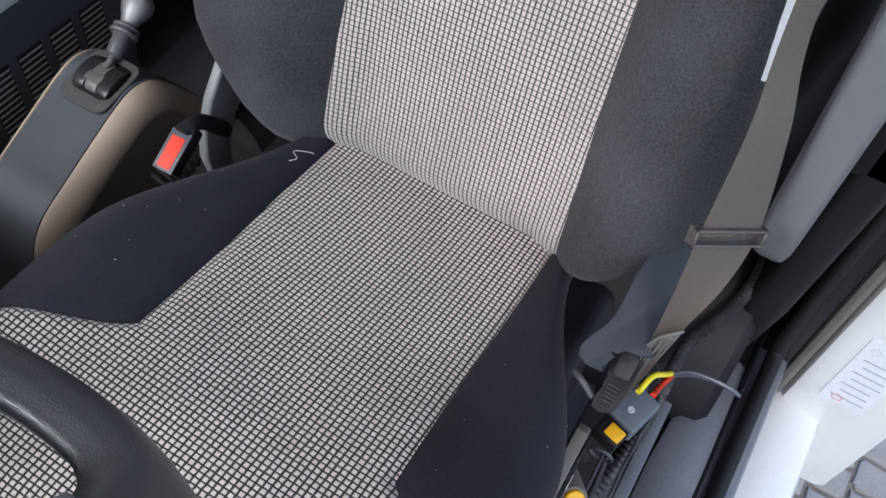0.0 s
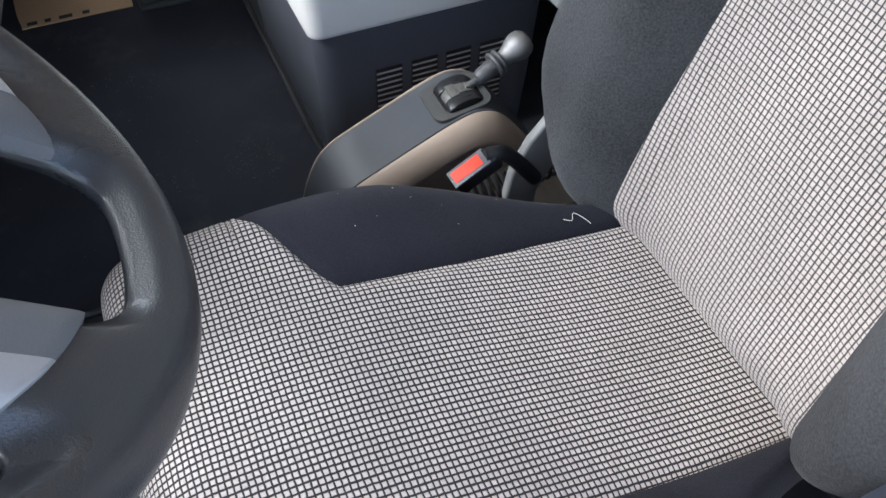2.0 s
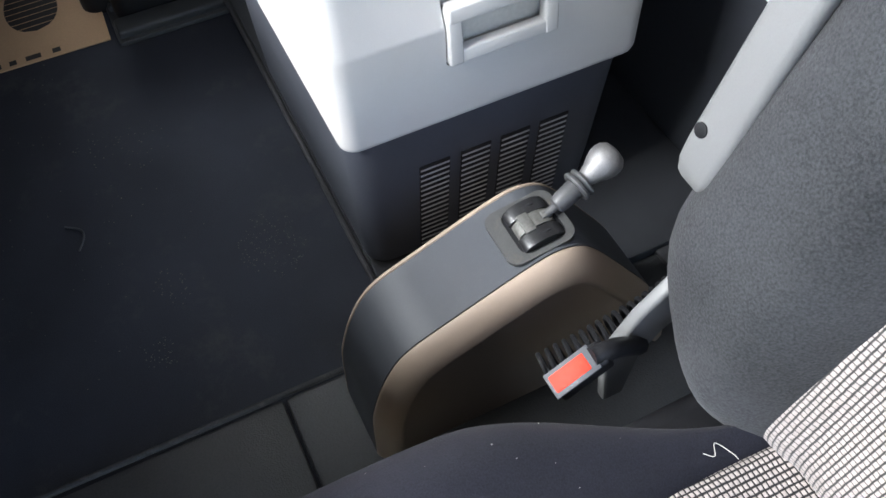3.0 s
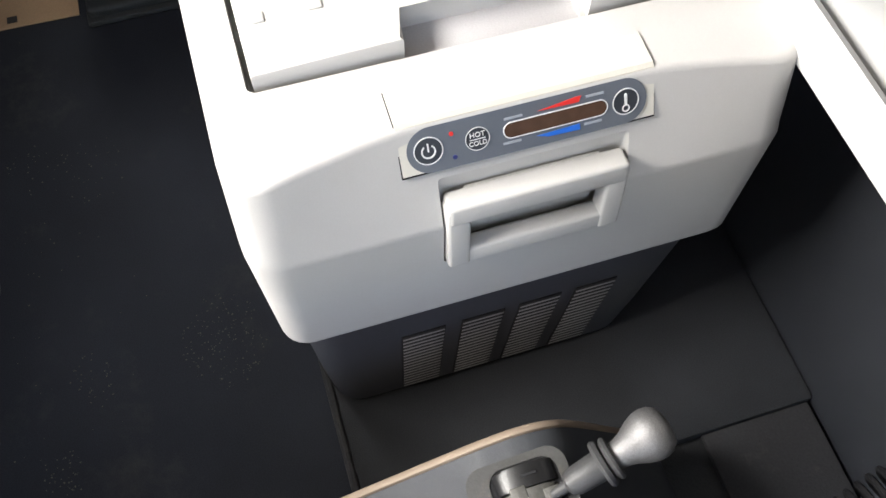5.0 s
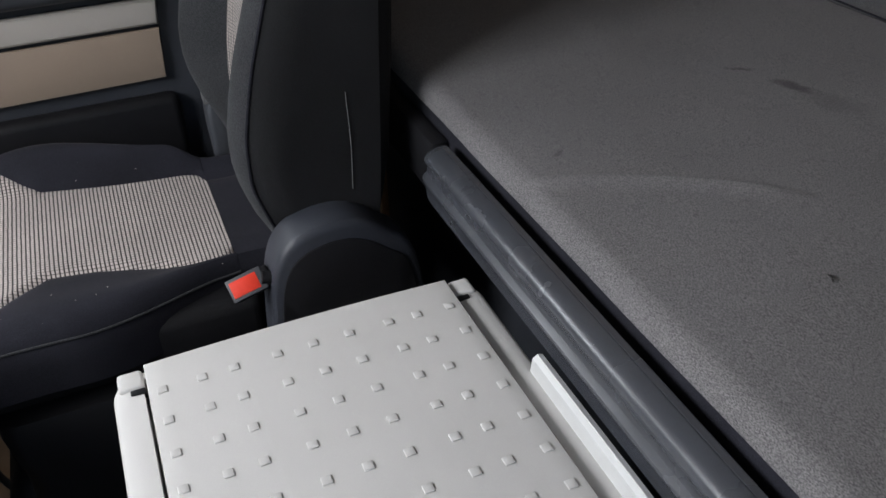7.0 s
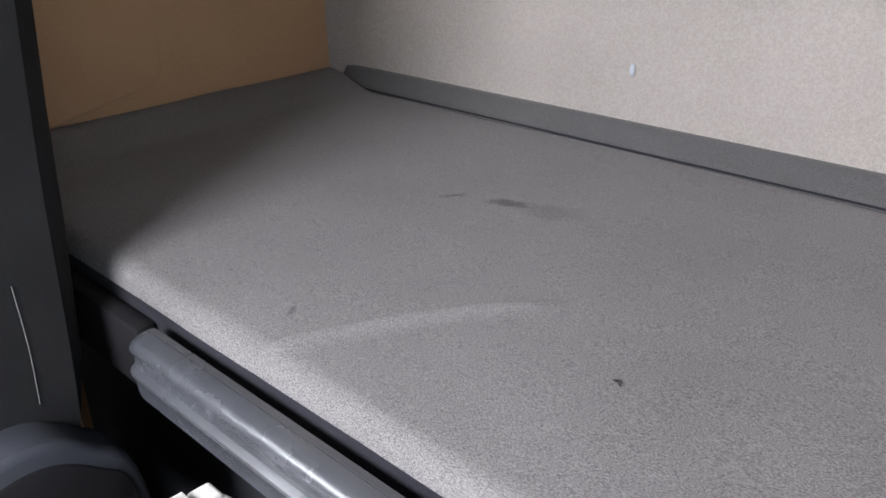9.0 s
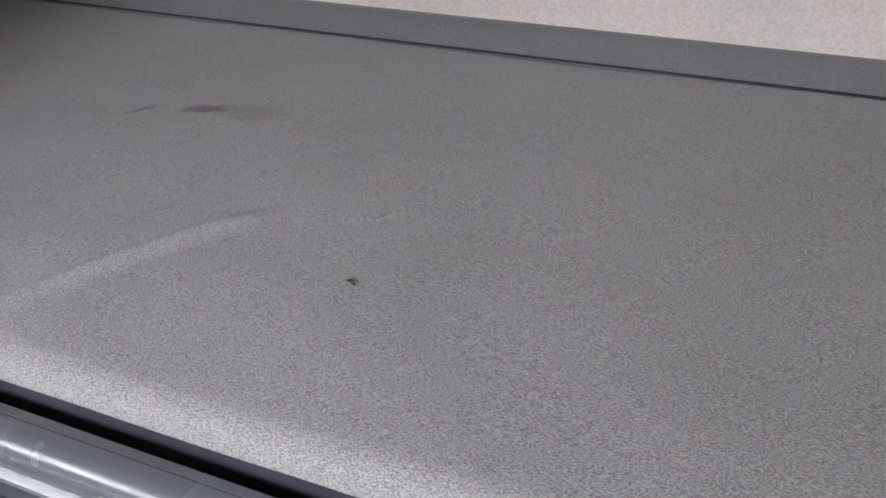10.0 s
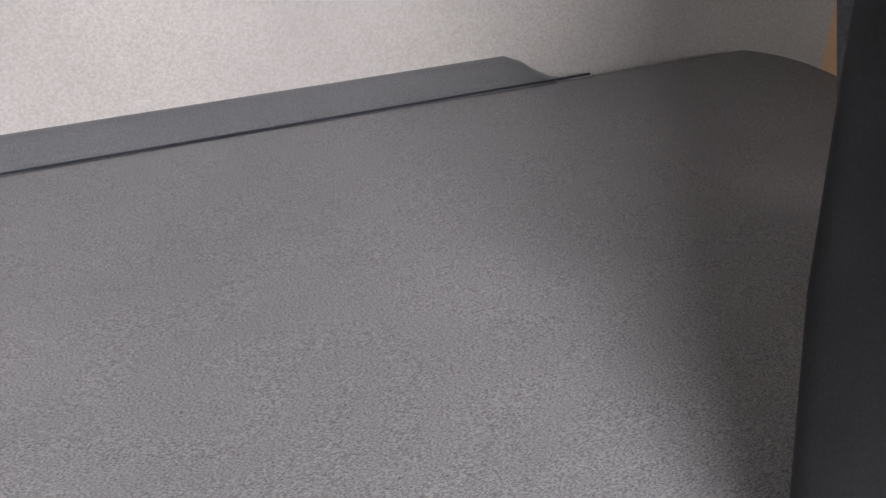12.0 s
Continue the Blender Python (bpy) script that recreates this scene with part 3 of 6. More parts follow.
SPOT = material("dark_lint", (0.02, 0.018, 0.018), 0.9)
solid("lint_fleck", join(fleck(1.211, -0.408, 0.0040, 0.0016, 25, 4), fleck(1.206, -0.405, 0.0028, 0.0011, -35, 5)), SPOT, "dark lint fleck lying on the mattress", "lint")


def build_bolster():
    # padded strip along the rear wall, its end near the driver side tapering down
    loops = []
    for x, h, d in ((0.36, -0.024, 0.008), (0.40, -0.012, 0.022), (0.425, 0.002, 0.025), (0.445, 0.016, 0.028), (0.468, 0.026, 0.029), (0.6, 0.026, 0.029), (1.4, 0.027, 0.029), (2.1, 0.027, 0.029), (2.19, 0.026, 0.029)):
        y0, z0 = -0.955, BED_Z - 0.03
        k = max(0.03 + h, 0.003)
        f = min(0.028, k * 0.9)
        prof = [(y0, z0), (y0 + d, z0), (y0 + d + 0.002, z0 + f), (y0 + d - 0.002, z0 + min(0.034, f + 0.4 * (k - f))), (y0 + d * 0.6, z0 + f + 0.6 * (k - f)), (y0 + 0.010, z0 + f + 0.95 * (k - f)), (y0 + 0.003, z0 + k), (y0, z0 + k)]
        loops.append([(x, y, z) for y, z in prof])
    t = thing("bolster", (1.2, -0.94, BED_Z - 0.03), "dark grey cloth bolster along the rear wall", "bolster")
    part("padding", loft(loops), BOLSTER, t, angle=60)
    part("piping", tube([(0.36, -0.9188, BED_Z - 0.0035), (0.9, -0.9188, BED_Z - 0.0035), (1.5, -0.9188, BED_Z - 0.0035), (2.19, -0.9188, BED_Z - 0.0035)], 0.0015, 8), VELOUR, t, "black piping where the bolster meets the mattress")
    return t


build_bolster()


def build_rail():
    t = thing("bunk_rail", (1.33, -0.22, 0.46), "graphite ribbed plastic rail along the bunk front", "bunk rail")
    x0, x1 = 1.02, 1.642
    # cross-section (y, z): two raised ribs on a rounded face
    sec = [(-0.231, 0.456), (-0.212, 0.456), (-0.205, 0.459), (-0.2015, 0.464), (-0.2008, 0.484), (-0.1995, 0.4862), (-0.1972, 0.4885), (-0.1964, 0.4912), (-0.1972, 0.494), (-0.2002, 0.4965), (-0.2028, 0.4985), (-0.2038, 0.503), (-0.2040, 0.509), (-0.2030, 0.512),
           (-0.2008, 0.5145), (-0.1998, 0.5175), (-0.2005, 0.5215), (-0.2035, 0.526), (-0.208, 0.529), (-0.2135, 0.5312), (-0.2175, 0.5322), (-0.2205, 0.5328), (-0.2209, 0.5318), (-0.2215, 0.5318), (-0.2219, 0.5328), (-0.2285, 0.533), (-0.2305, 0.531), (-0.231, 0.52)]
    cy, cz = -0.222, 0.495
    loops = []
    for x, s in ((x0, 0.88), (x0 + 0.002, 0.95), (x0 + 0.006, 0.99), (x0 + 0.010, 1), (x1 - 0.018, 1), (x1 - 0.009, 0.97), (x1 - 0.003, 0.9), (x1, 0.8)):
        loops.append([(x, cy + (y - cy) * s, cz + (z - cz) * s) for y, z in sec])
    part("rail_body", loft(loops), RAIL_PL, t, angle=30)
    part("plug_mark", lathe([(0.0085, 0), (0.0085, 0.0016), (0.0076, 0.0016), (0.0074, 0.0009), (0.0, 0.0009)], Matrix.Translation((1.087, -0.2020, 0.474)) @ Matrix.Rotation(radians(-90), 4, "X"), 24), RAIL_PL, t, "round moulded plug in the rail end")
    part("carrier", rbox((1.05, -0.241, 0.43), (1.62, -0.2312, 0.50), 0.003), BLACK_PL, t, "black carrier under the rail")
    return t


build_rail()
solid("bunk_edge_trim", rbox((1.66, -0.246, 0.44), (2.2, -0.22, 0.522), 0.008), BLACK_PL, "dark plastic bunk edge behind the passenger seat", "bunk trim", kind="structure")


def build_ledge():
    t = thing("bunk_ledge", (0.7, -0.26, 0.43), "pale grey plastic ledge along the bunk front", "ledge")
    sec = [(-0.34, 0.43), (-0.200, 0.425), (-0.1985, 0.456), (-0.2005, 0.4605), (-0.205, 0.462), (-0.246, 0.464), (-0.250, 0.47), (-0.34, 0.472)]
    part("ledge_panel", loft([[(x, y, z) for y, z in sec] for x in (0.72, 1.024)]), PALE_LEDGE, t, angle=30)
    lip = [(-0.1955, 0.42), (-0.184, 0.43), (-0.181, 0.452), (-0.183, 0.466), (-0.188, 0.470), (-0.1935, 0.468), (-0.1955, 0.46)]
    part("lip", loft([[(x, y, z) for y, z in lip] for x in (0.72, 1.026, 1.318, 1.323)]), PALE_LEDGE, t, "pale lip along the ledge and under the rail", angle=30)
    part("seam", tube([(0.73, -0.276, 0.473), (0.86, -0.276, 0.473), (1.02, -0.276, 0.473)], 0.0012, 6), BLACK_PL, t, "dark seam in the ledge")
    part("seam", tube([(0.73, -0.250, 0.4675), (0.86, -0.250, 0.4675), (1.02, -0.250, 0.4675)], 0.0014, 6), BLACK_PL, t, "dark seam in the ledge")
    part("raised_rib", rbox((0.73, -0.272, 0.470), (1.021, -0.254, 0.4785), 0.003, 2), PALE_LEDGE, t, "raised pale rib of the ledge")
    part("bracket", rbox((1.0, -0.30, 0.472), (1.022, -0.25, 0.484), 0.003), LIGHT_GREY, t, "small grey bracket")
    return t


build_ledge()
solid("wall_hook", lathe([(0.004, 0), (0.006, 0.002), (0.004, 0.005), (0.0, 0.006)], Matrix.Translation((1.556, -0.955, 0.671)) @ Matrix.Rotation(radians(-90), 4, "X") @ Matrix.Diagonal((0.8, 1.6, 1, 1)), 16),
      PALE_PRINT, "small white stud on the rear wall", "stud")
solid("storage_net_panel", prism([(-0.30, 0.585), (-0.545, 0.632), (-0.565, 0.655), (-0.56, 0.80), (-0.54, 0.95), (-0.30, 1.0)], 0.01, Matrix.Translation((2.19, 0, 0)) @ AX_YZ, 0.004),
      TAN, "tan padded pocket panel on the side wall", "pocket panel")
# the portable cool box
# near-black for solid pieces that paint the shade inside openings
SHADE_BLACK = material("vent_shadow_black", (0.006, 0.006, 0.008), 0.6)
def fridge_loop(z, front, rear, hy, r=0.03):
    pts = rrect(front, rear, -hy, hy, r)
    # the front edge carries points of its own, so that it can bow
    pts[14:14] = [(front, (hy - r) * (1 - k / 12)) for k in range(1, 24)]
    return [(x, y, z) for x, y in pts]


def text_bm(words, size, m, depth=0.0003):
    cu = bpy.data.curves.new("words", "FONT")
    cu.body, cu.size, cu.align_x, cu.align_y, cu.extrude = words, size, "CENTER", "CENTER", depth
    ob = new("words", cu)
    me = bpy.data.meshes.new_from_object(ob.evaluated_get(bpy.context.evaluated_depsgraph_get()))
    bpy.data.objects.remove(ob)
    bpy.data.curves.remove(cu)
    bm = bmesh.new()
    bm.from_mesh(me)
    bpy.data.meshes.remove(me)
    bm.transform(m)
    return bm


def ring(r0, r1, m, h=0.0004, sides=32, start=0, end=360):
    k = sides
    outer = [(r1 * math.cos(radians(start + (end - start) * i / k)), r1 * math.sin(radians(start + (end - start) * i / k))) for i in range(k + 1)]
    inner = [(r0 * math.cos(radians(start + (end - start) * i / k)), r0 * math.sin(radians(start + (end - start) * i / k))) for i in range(k + 1)]
    return prism(outer + inner[::-1], h, m)


def stadium(hw, hh, k=12):
    return rrect(-hw, hw, -hh, hh, hh - 1e-5, k)


def build_fridge():
    t = thing("cool_box", (1.22, 0.0, -0.03), "off-white and dark portable cool box on the tunnel mat", "cool box")
    low = part("lower_body", loft([fridge_loop(-0.03, 1.012, 1.46, 0.160), fridge_loop(-0.022, 1.002, 1.465, 0.166), fridge_loop(0.06, 0.994, 1.468, 0.171), fridge_loop(0.256, 0.977, 1.47, 0.179)]),
               BOX_DARK, t, "blue-black plastic lower body", angle=30)
    shell = loft([fridge_loop(0.252, 0.971, 1.474, 0.1835, 0.018), fridge_loop(0.249, 0.968, 1.476, 0.1868, 0.02), fridge_loop(0.256, 0.9655, 1.477, 0.1885, 0.021), fridge_loop(0.372, 0.9683, 1.479, 0.1942, 0.026), fridge_loop(0.378, 0.9703, 1.479, 0.1942, 0.027),
                  fridge_loop(0.4450, 0.9984, 1.479, 0.1918, 0.028), fridge_loop(0.4476, 0.9997, 1.479, 0.1904, 0.028), fridge_loop(0.4492, 1.0014, 1.479, 0.1886, 0.028), fridge_loop(0.4499, 1.0038, 1.478, 0.1862, 0.027), fridge_loop(0.4502, 1.0095, 1.476, 0.1825, 0.026),
                  fridge_loop(0.4515, 1.028, 1.472, 0.174, 0.014), fridge_loop(0.4505, 1.0515, 1.468, 0.1632, 0.006), fridge_loop(0.424, 1.053, 1.466, 0.1627, 0.005)])
    # the front crest swings forward and dips towards both corners
    for v in shell.verts:
        if v.co.x < 1.05 and v.co.z > 0.38:
            out = max(0.0, (abs(v.co.y) - 0.07) / 0.11) ** 1.5 * smooth01((1.05 - v.co.x) / 0.04)
            v.co.x -= 0.0145 * out * smooth01((v.co.z - 0.378) / 0.06)
            v.co.z -= 0.008 * out * smooth01((v.co.z - 0.40) / 0.04)
    up = part("upper_body", shell, WHITE_PL, t, angle=42)
    cutter = new("cutter", to_mesh("cutter", rbox((0.90, -0.0675, 0.3275), (0.9865, 0.0635, 0.4115), 0.003, 2), WHITE_PL))
    mod = up.modifiers.new("recess", "BOOLEAN")
    mod.object, mod.operation = cutter, "DIFFERENCE"
    cut = bpy.data.meshes.new_from_object(up.evaluated_get(bpy.context.evaluated_depsgraph_get()))
    up.modifiers.clear()
    up.data = cut
    cut.set_sharp_from_angle(angle=radians(42))
    up.modifiers.new("even_shading", "WEIGHTED_NORMAL").keep_sharp = True
    bpy.data.objects.remove(cutter)
    # lid with a finger notch at its front edge
    x0, x1, hy, n0, n1, nd = 1.0555, 1.478, 0.1588, 0.063, -0.061, 1.083
    lid_out = [(x0, hy), (x0, n0), (nd, n0 - 0.002), (nd, n1 + 0.002), (x0, n1), (x0, -hy), (x1, -hy), (x1, hy)]
    lid_bm = prism(lid_out, 0.022, Matrix.Translation((0, 0, 0.4385)), 0.0022, 2)

    def crown(y):
        return 0.0032 * (1 - (y / hy) ** 2)
    for y in spread(-0.14, 0.14, 8):
        bmesh.ops.bisect_plane(lid_bm, geom=lid_bm.verts[:] + lid_bm.edges[:] + lid_bm.faces[:], plane_co=(0, y, 0), plane_no=(0, 1, 0))
    for v in lid_bm.verts:
        if v.co.z > 0.455:
            v.co.z += crown(v.co.y)
    lid = part("lid", lid_bm, WHITE_PL, t, angle=30)
    # the notch floor's grey is the white plastic with shade put in
    part("notch_floor", rbox((1.047, n1, 0.4405), (nd + 0.003, n0, 0.4425), 0.0006), material("shaded_grey_plastic", (0.5, 0.49, 0.5), 0.5, grain=800, bump=0.1), lid, "notch floor, its grey holding the notch's shade")
    part("notch_cheek", prism([(x0 - 0.001, 0.441), (nd - 0.003, 0.441), (nd - 0.003, 0.4605)], 0.004, Matrix.Translation((0, n1 + 0.0005, 0)) @ AX_XZ), WHITE_PL, lid)
    # studs
    st = to_mesh("stud", rbox((-0.0046, -0.0046, -0.0008), (0.0046, 0.0046, 0.0014), 0.0009, 2), WHITE_PL)
    for sy in (0.146, 0.109, 0.0785, 0.0365, 0.0005, -0.0363, -0.078, -0.1085, -0.1445):
        for i in range(9):
            o = new("stud", st)
            o.matrix_basis = Matrix.Translation((1.1 + 0.0417 * i, sy, 0.4606 + crown(sy)))
            hang(o, lid)
    for s in (1, -1):
        part("hinge_pin", rbox((1.447, s * 0.1680 - 0.0070, 0.4445), (1.4535, s * 0.1680 + 0.0070, 0.4535), 0.0012), BLACK_PL, t, "dark hinge gap")
        part("hinge_cap", rbox((1.4545, s * 0.1735 - 0.012, 0.432), (1.4805, s * 0.1735 + 0.012, 0.4545), 0.004, 3), WHITE_PL, t)
    # control panel
    wedge = [(1.0275, 0.4470), (1.0275, 0.4526), (1.0040, 0.4512), (1.0012, 0.4494), (0.9852, 0.4204), (0.9879, 0.4186), (1.01, 0.43)]
    pan = part("control_panel", prism(wedge, 0.168, Matrix.Translation((0, -0.083, 0)) @ AX_XZ), CREAM_PL, t, "cream control panel", angle=25)
    part("panel_gap", prism([(1.0282, 0.4460), (1.0282, 0.4517), (1.0040, 0.4504), (1.0017, 0.4485), (0.9850, 0.4188), (0.9879, 0.4166), (1.01, 0.43)], 0.1694, Matrix.Translation((0, -0.0837, 0)) @ AX_XZ), BLACK_PL, pan, "dark gap round the panel")
    c = Vector((0.9932, 0.0015, 0.4346))
    right, upv = Vector((0, -1, 0)), Vector((0.0180, 0, 0.0315)).normalized()
    nrm = right.cross(upv)
    m = Matrix.Translation(c + nrm * 0.0003) @ Matrix((right, upv, nrm)).transposed().to_4x4()

    def at(x, y, h=0.0):
        return m @ Matrix.Translation((x, y, h))
    ov = part("overlay", prism(stadium(0.079, 0.0155), 0.0006, at(0, -0.0015)), OVERLAY, pan, "blue-grey key overlay")
    y0 = -0.0015
    part("power_key", prism(stadium(0.0094, 0.00935), 0.0004, at(-0.0655, y0, 0.0006)), INK_DARK, ov)
    part("key_ring", ring(0.0087, 0.0094, at(-0.0655, y0, 0.0008)), INK_WHITE, ov, "white ring")
    part("power_symbol", join(ring(0.0037, 0.0047, at(-0.0655, y0 - 0.0005, 0.001), start=125, end=415), prism(rrect(-0.0005, 0.0005, -0.0008, 0.005, 0.0004, 3), 0.0004, at(-0.0655, y0, 0.001))), INK_WHITE, ov, "white power symbol")
    part("mode_key", prism(stadium(0.0079, 0.00785), 0.0004, at(-0.034, y0, 0.0006)), INK_DARK, ov)
    part("key_ring", ring(0.0074, 0.0079, at(-0.034, y0, 0.0008)), INK_WHITE, ov, "white ring")
    part("key_lettering", join(text_bm("HOT", 0.0047, at(-0.034, y0 + 0.0028, 0.0012)), text_bm("COLD", 0.0043, at(-0.034, y0 - 0.003, 0.0012)), prism(rrect(-0.0052, 0.0052, -0.00022, 0.00022, 0.0002, 2), 0.0004, at(-0.034, y0 - 0.0001, 0.001))), INK_WHITE, ov, "white words HOT and COLD")
    part("temperature_key", prism(stadium(0.009, 0.00895), 0.0004, at(0.0645, y0, 0.0006)), INK_DARK, ov)
    part("key_ring", ring(0.0083, 0.009, at(0.0645, y0, 0.0008)), INK_WHITE, ov, "white ring")
    part("thermometer_symbol", join(ring(0.0018, 0.0026, at(0.0645, y0 - 0.0045, 0.001), sides=20), prism(rrect(-0.0009, 0.0009, -0.002, 0.0056, 0.0008, 4), 0.0004, at(0.0645, y0, 0.001))), INK_WHITE, ov, "white thermometer symbol")
    part("display", prism(stadium(0.034, 0.0048), 0.0005, at(0.0175, y0, 0.0007)), BROWN_GLASS, ov, "brown display window")
    s = stadium(0.0345, 0.0053)
    part("display_outline", tube([at(0.0175 + x, y0 + y, 0.0009).translation for x, y in s + s[:1]], 0.0004, 5, smooth=0), INK_WHITE, ov, "white display outline")
    part("hot_bar", prism([(-0.006, -0.0006), (0.021, -0.0012), (0.023, 0.0026), (0.019, 0.0026)], 0.0004, at(0.012, y0 + 0.0088, 0.0007)), INK_RED, ov, "red rising bar")
    part("cold_bar", prism([(-0.008, 0.0006), (0.021, 0.0016), (0.021, -0.0024), (0.0, -0.0018)], 0.0004, at(0.012, y0 - 0.0088, 0.0007)), INK_BLUE, ov, "blue falling bar")
    for x, y in ((-0.010, 0.0082), (0.044, 0.0098), (-0.012, -0.0082), (0.042, -0.0086)):
        part("print_bar", prism(rrect(-0.006, 0.006, -0.0008, 0.0008, 0.0003, 2), 0.0003, at(x, y0 + y, 0.0007)), PALE_PRINT, ov, "pale unreadable print")
    part("lamp", prism(stadium(0.0014, 0.00139), 0.0005, at(-0.050, y0 + 0.0075, 0.0007)), INK_RED, ov, "red indicator dot")
    part("lamp", prism(stadium(0.0015, 0.00149), 0.0005, at(-0.0495, y0 - 0.0085, 0.0007)), INK_NAVY, ov, "navy indicator dot")
    # folding carry handle over its recess
    hm = Matrix.Translation((0.9725, 0, 0.363)) @ Matrix.Rotation(radians(6.5), 4, "Y")
    h = part("carry_handle", rbox((-0.0105, -0.0645, 0.016), (0.007, 0.0605, 0.0345), 0.003, 3, hm), WHITE_PL, t)
    for y in (0.0455, -0.066):
        part("handle_leg", rbox((-0.0095, y, -0.034), (0.006, y + 0.0165, 0.030), 0.003, 3, hm), WHITE_PL, h)
    part("lower_bar", rbox((-0.0085, -0.064, -0.034), (0.005, 0.060, -0.0165), 0.003, 3, hm), WHITE_PL, h)
    # recess back in a darker copy of the white plastic, shade in its colour
    part("grip_slot", rbox((0.9805, -0.05, 0.334), (0.9855, 0.046, 0.395), 0.002), material("shadowed_grip_plastic", (0.5, 0.49, 0.46), 0.5, bump=0.05), h, "inner grip face, its plastic darkened for shade")
    # louvred vents
    slat = to_mesh("slat", rbox((-0.0006, -0.0195, -0.0018), (0.002, 0.0195, 0.0018), 0.0004, 1), material("grey_vent_slat", (0.36, 0.36, 0.37), 0.35, grain=500, bump=0.1, vary=0.2))
    for k, yc in enumerate((0.0745, 0.0185, -0.036, -0.0905)):
        m2 = Matrix.Translation((0.9838, yc, 0.166)) @ Matrix.Rotation(radians(-5.0), 4, "Y")
        # a solid black block behind the slats paints the vent's inner darkness
        v = part("vent", rbox((-0.0005, -0.0205, -0.182), (0.02, 0.0205, 0), 0.001, m=m2), SHADE_BLACK, low, "black block filling the vent, for its inner shade")
        for i in range(17):
            o = new("slat", slat)
            o.matrix_basis = m2 @ Matrix.Translation((-0.0004, 0, -0.0075 - i * 0.0104))
            hang(o, v)
    return t


build_fridge()
SHELL_CLOTH = material("black_shell_cloth", (0.014, 0.014, 0.0148), 0.95, grain=700, bump=0.3, vary=0.4, spec=0.15)


# the seats
def build_seat(name, label, cx, y0, z_rear, z_front, tilt, cloth, back_cloth, half=0.247, back_half=0.258, back_len=0.78, back_rise=0.062, thick=0.15, back_dx=0.0, back_dy=0.0, narrow=0.0, near_narrow=0.0, shoulder=0.0, foot=0.095, wing=(), far_rise=0.0, front=0.500, flare=(0.302, 0.368), shell=((0.0, 0.15, 0.03), (0.03, 0.2, 0.02), (0.09, 0.238, 0.015), (0.3, 0.252, 0.01), (0.9, 0.252, 0.01), (0.95, 0.228, 0.02))):
    """An air-suspended cab seat: checked centre panels between dark velour bolsters."""
    t = thing(name, (cx, y0 + 0.2, FLOOR), label, "chair")
    A, r, fr = half, 0.055, 0.06
    f0, f1 = flare
    ext_a = A - r + r * math.pi / 2 + 0.045
    ext_b = front - fr + fr * math.pi / 2 + 0.06

    def seam(b, s=-1):
        base = 0.139 - (narrow if s > 0 else near_narrow) * smooth01(b / (0.30 if s > 0 else 0.2))
        if b >= f1 + 0.008:
            return ext_a
        if b > f1:
            return 0.236 + (ext_a - 0.236) * (b - f1) / 0.008
        if b > f0:
            k = (b - f0) / (f1 - f0)
            return base + (0.236 - base) * (0.5 * smooth01(k * 1.0) + 0.5 * k)
        if back_dy and b < 0.03:
            # rounded rear corners of the checked panel
            base -= 0.026 * (1 - math.sqrt(max(0.0, 1 - (1 - max(b, 0) / 0.03) ** 2)))
        return base - 0.004 * math.sin(b * 9)

    def top(a, b):
        px, dx = fold(a, A, r)
        py, dy = fold(b, front, fr) if b > 0 else (b, 0.0)
        z = z_rear + (z_front - z_rear) * smooth01((py + 0.06) / 0.46)
        rise = smooth01((abs(px) - 0.11) / 0.11)
        z += (0.016 * (1 - smooth01((py - 0.22) / 0.22)) + 0.003) * rise
        z += far_rise * smooth01((px - 0.12) / 0.09) * smooth01((py + 0.01) / 0.06) * (1 - 0.7 * smooth01((py - 0.25) / 0.15))
        z -= 0.006 * math.exp(-(((abs(a) - seam(b, a)) / 0.008) ** 2)) if b < f1 - 0.002 else 0
        z += 0.0035 * noise.noise(Vector((px * 6 + cx, py * 6, 1)))
        lim = A - 0.088 * smooth01((0.24 - py) / 0.26)
        if abs(px) > 0.13:
            px = math.copysign(0.13 + (abs(px) - 0.13) * (lim - 0.13) / (A - 0.13), px)
        return Vector((cx + px, y0 + py, z - dx - dy))

    rear = -0.05 if back_dy == 0 else 0.0
    rows = spread(rear, f0 - 0.006, 24) + spread(f0 - 0.001, f1 - 0.002, 14) + [f1 + 0.0005, f1 + 0.004, f1 + 0.0085] + spread(f1 + 0.016, ext_b, 26)
    cush = part("seat_cushion", grid_sheet(top, lambda b: spread(-seam(b), seam(b, 1), 44), rows, lambda a, b: (a, b)), cloth, t, "checked woven seat panel")
    for s in (-1, 1):
        part("side_bolster", grid_sheet(top, lambda b: [s * v for v in spread(seam(b, s), ext_a, 16)], [b for b in rows if b <= f1 + 0.009]), VELOUR, t, "near-black velour side bolster")
    if back_dy:
        part("rear_panel", grid_sheet(top, lambda b: spread(-ext_a, ext_a, 40), spread(back_dy - 0.04, -0.0005, 10)), VELOUR, t, "plain charcoal panel behind the seat centre")
    part("cushion_pan", rbox((cx - A + 0.035, y0 - 0.02, z_rear - 0.115), (cx + A - 0.035, y0 + front - 0.012, z_rear - 0.02), 0.02, 3), BLACK_PL, t, "black seat pan")
    part("suspension_base", loft([[(cx + x, y0 + 0.2 + y, z) for x, y in rrect(-w, w, -d, d, 0.03)] for z, w, d in ((FLOOR, 0.2, 0.19), (0.02, 0.2, 0.19), (0.06, 0.17, 0.17), (z_rear - 0.1, 0.17, 0.17))]), BLACK_PL, t, "black suspension base")

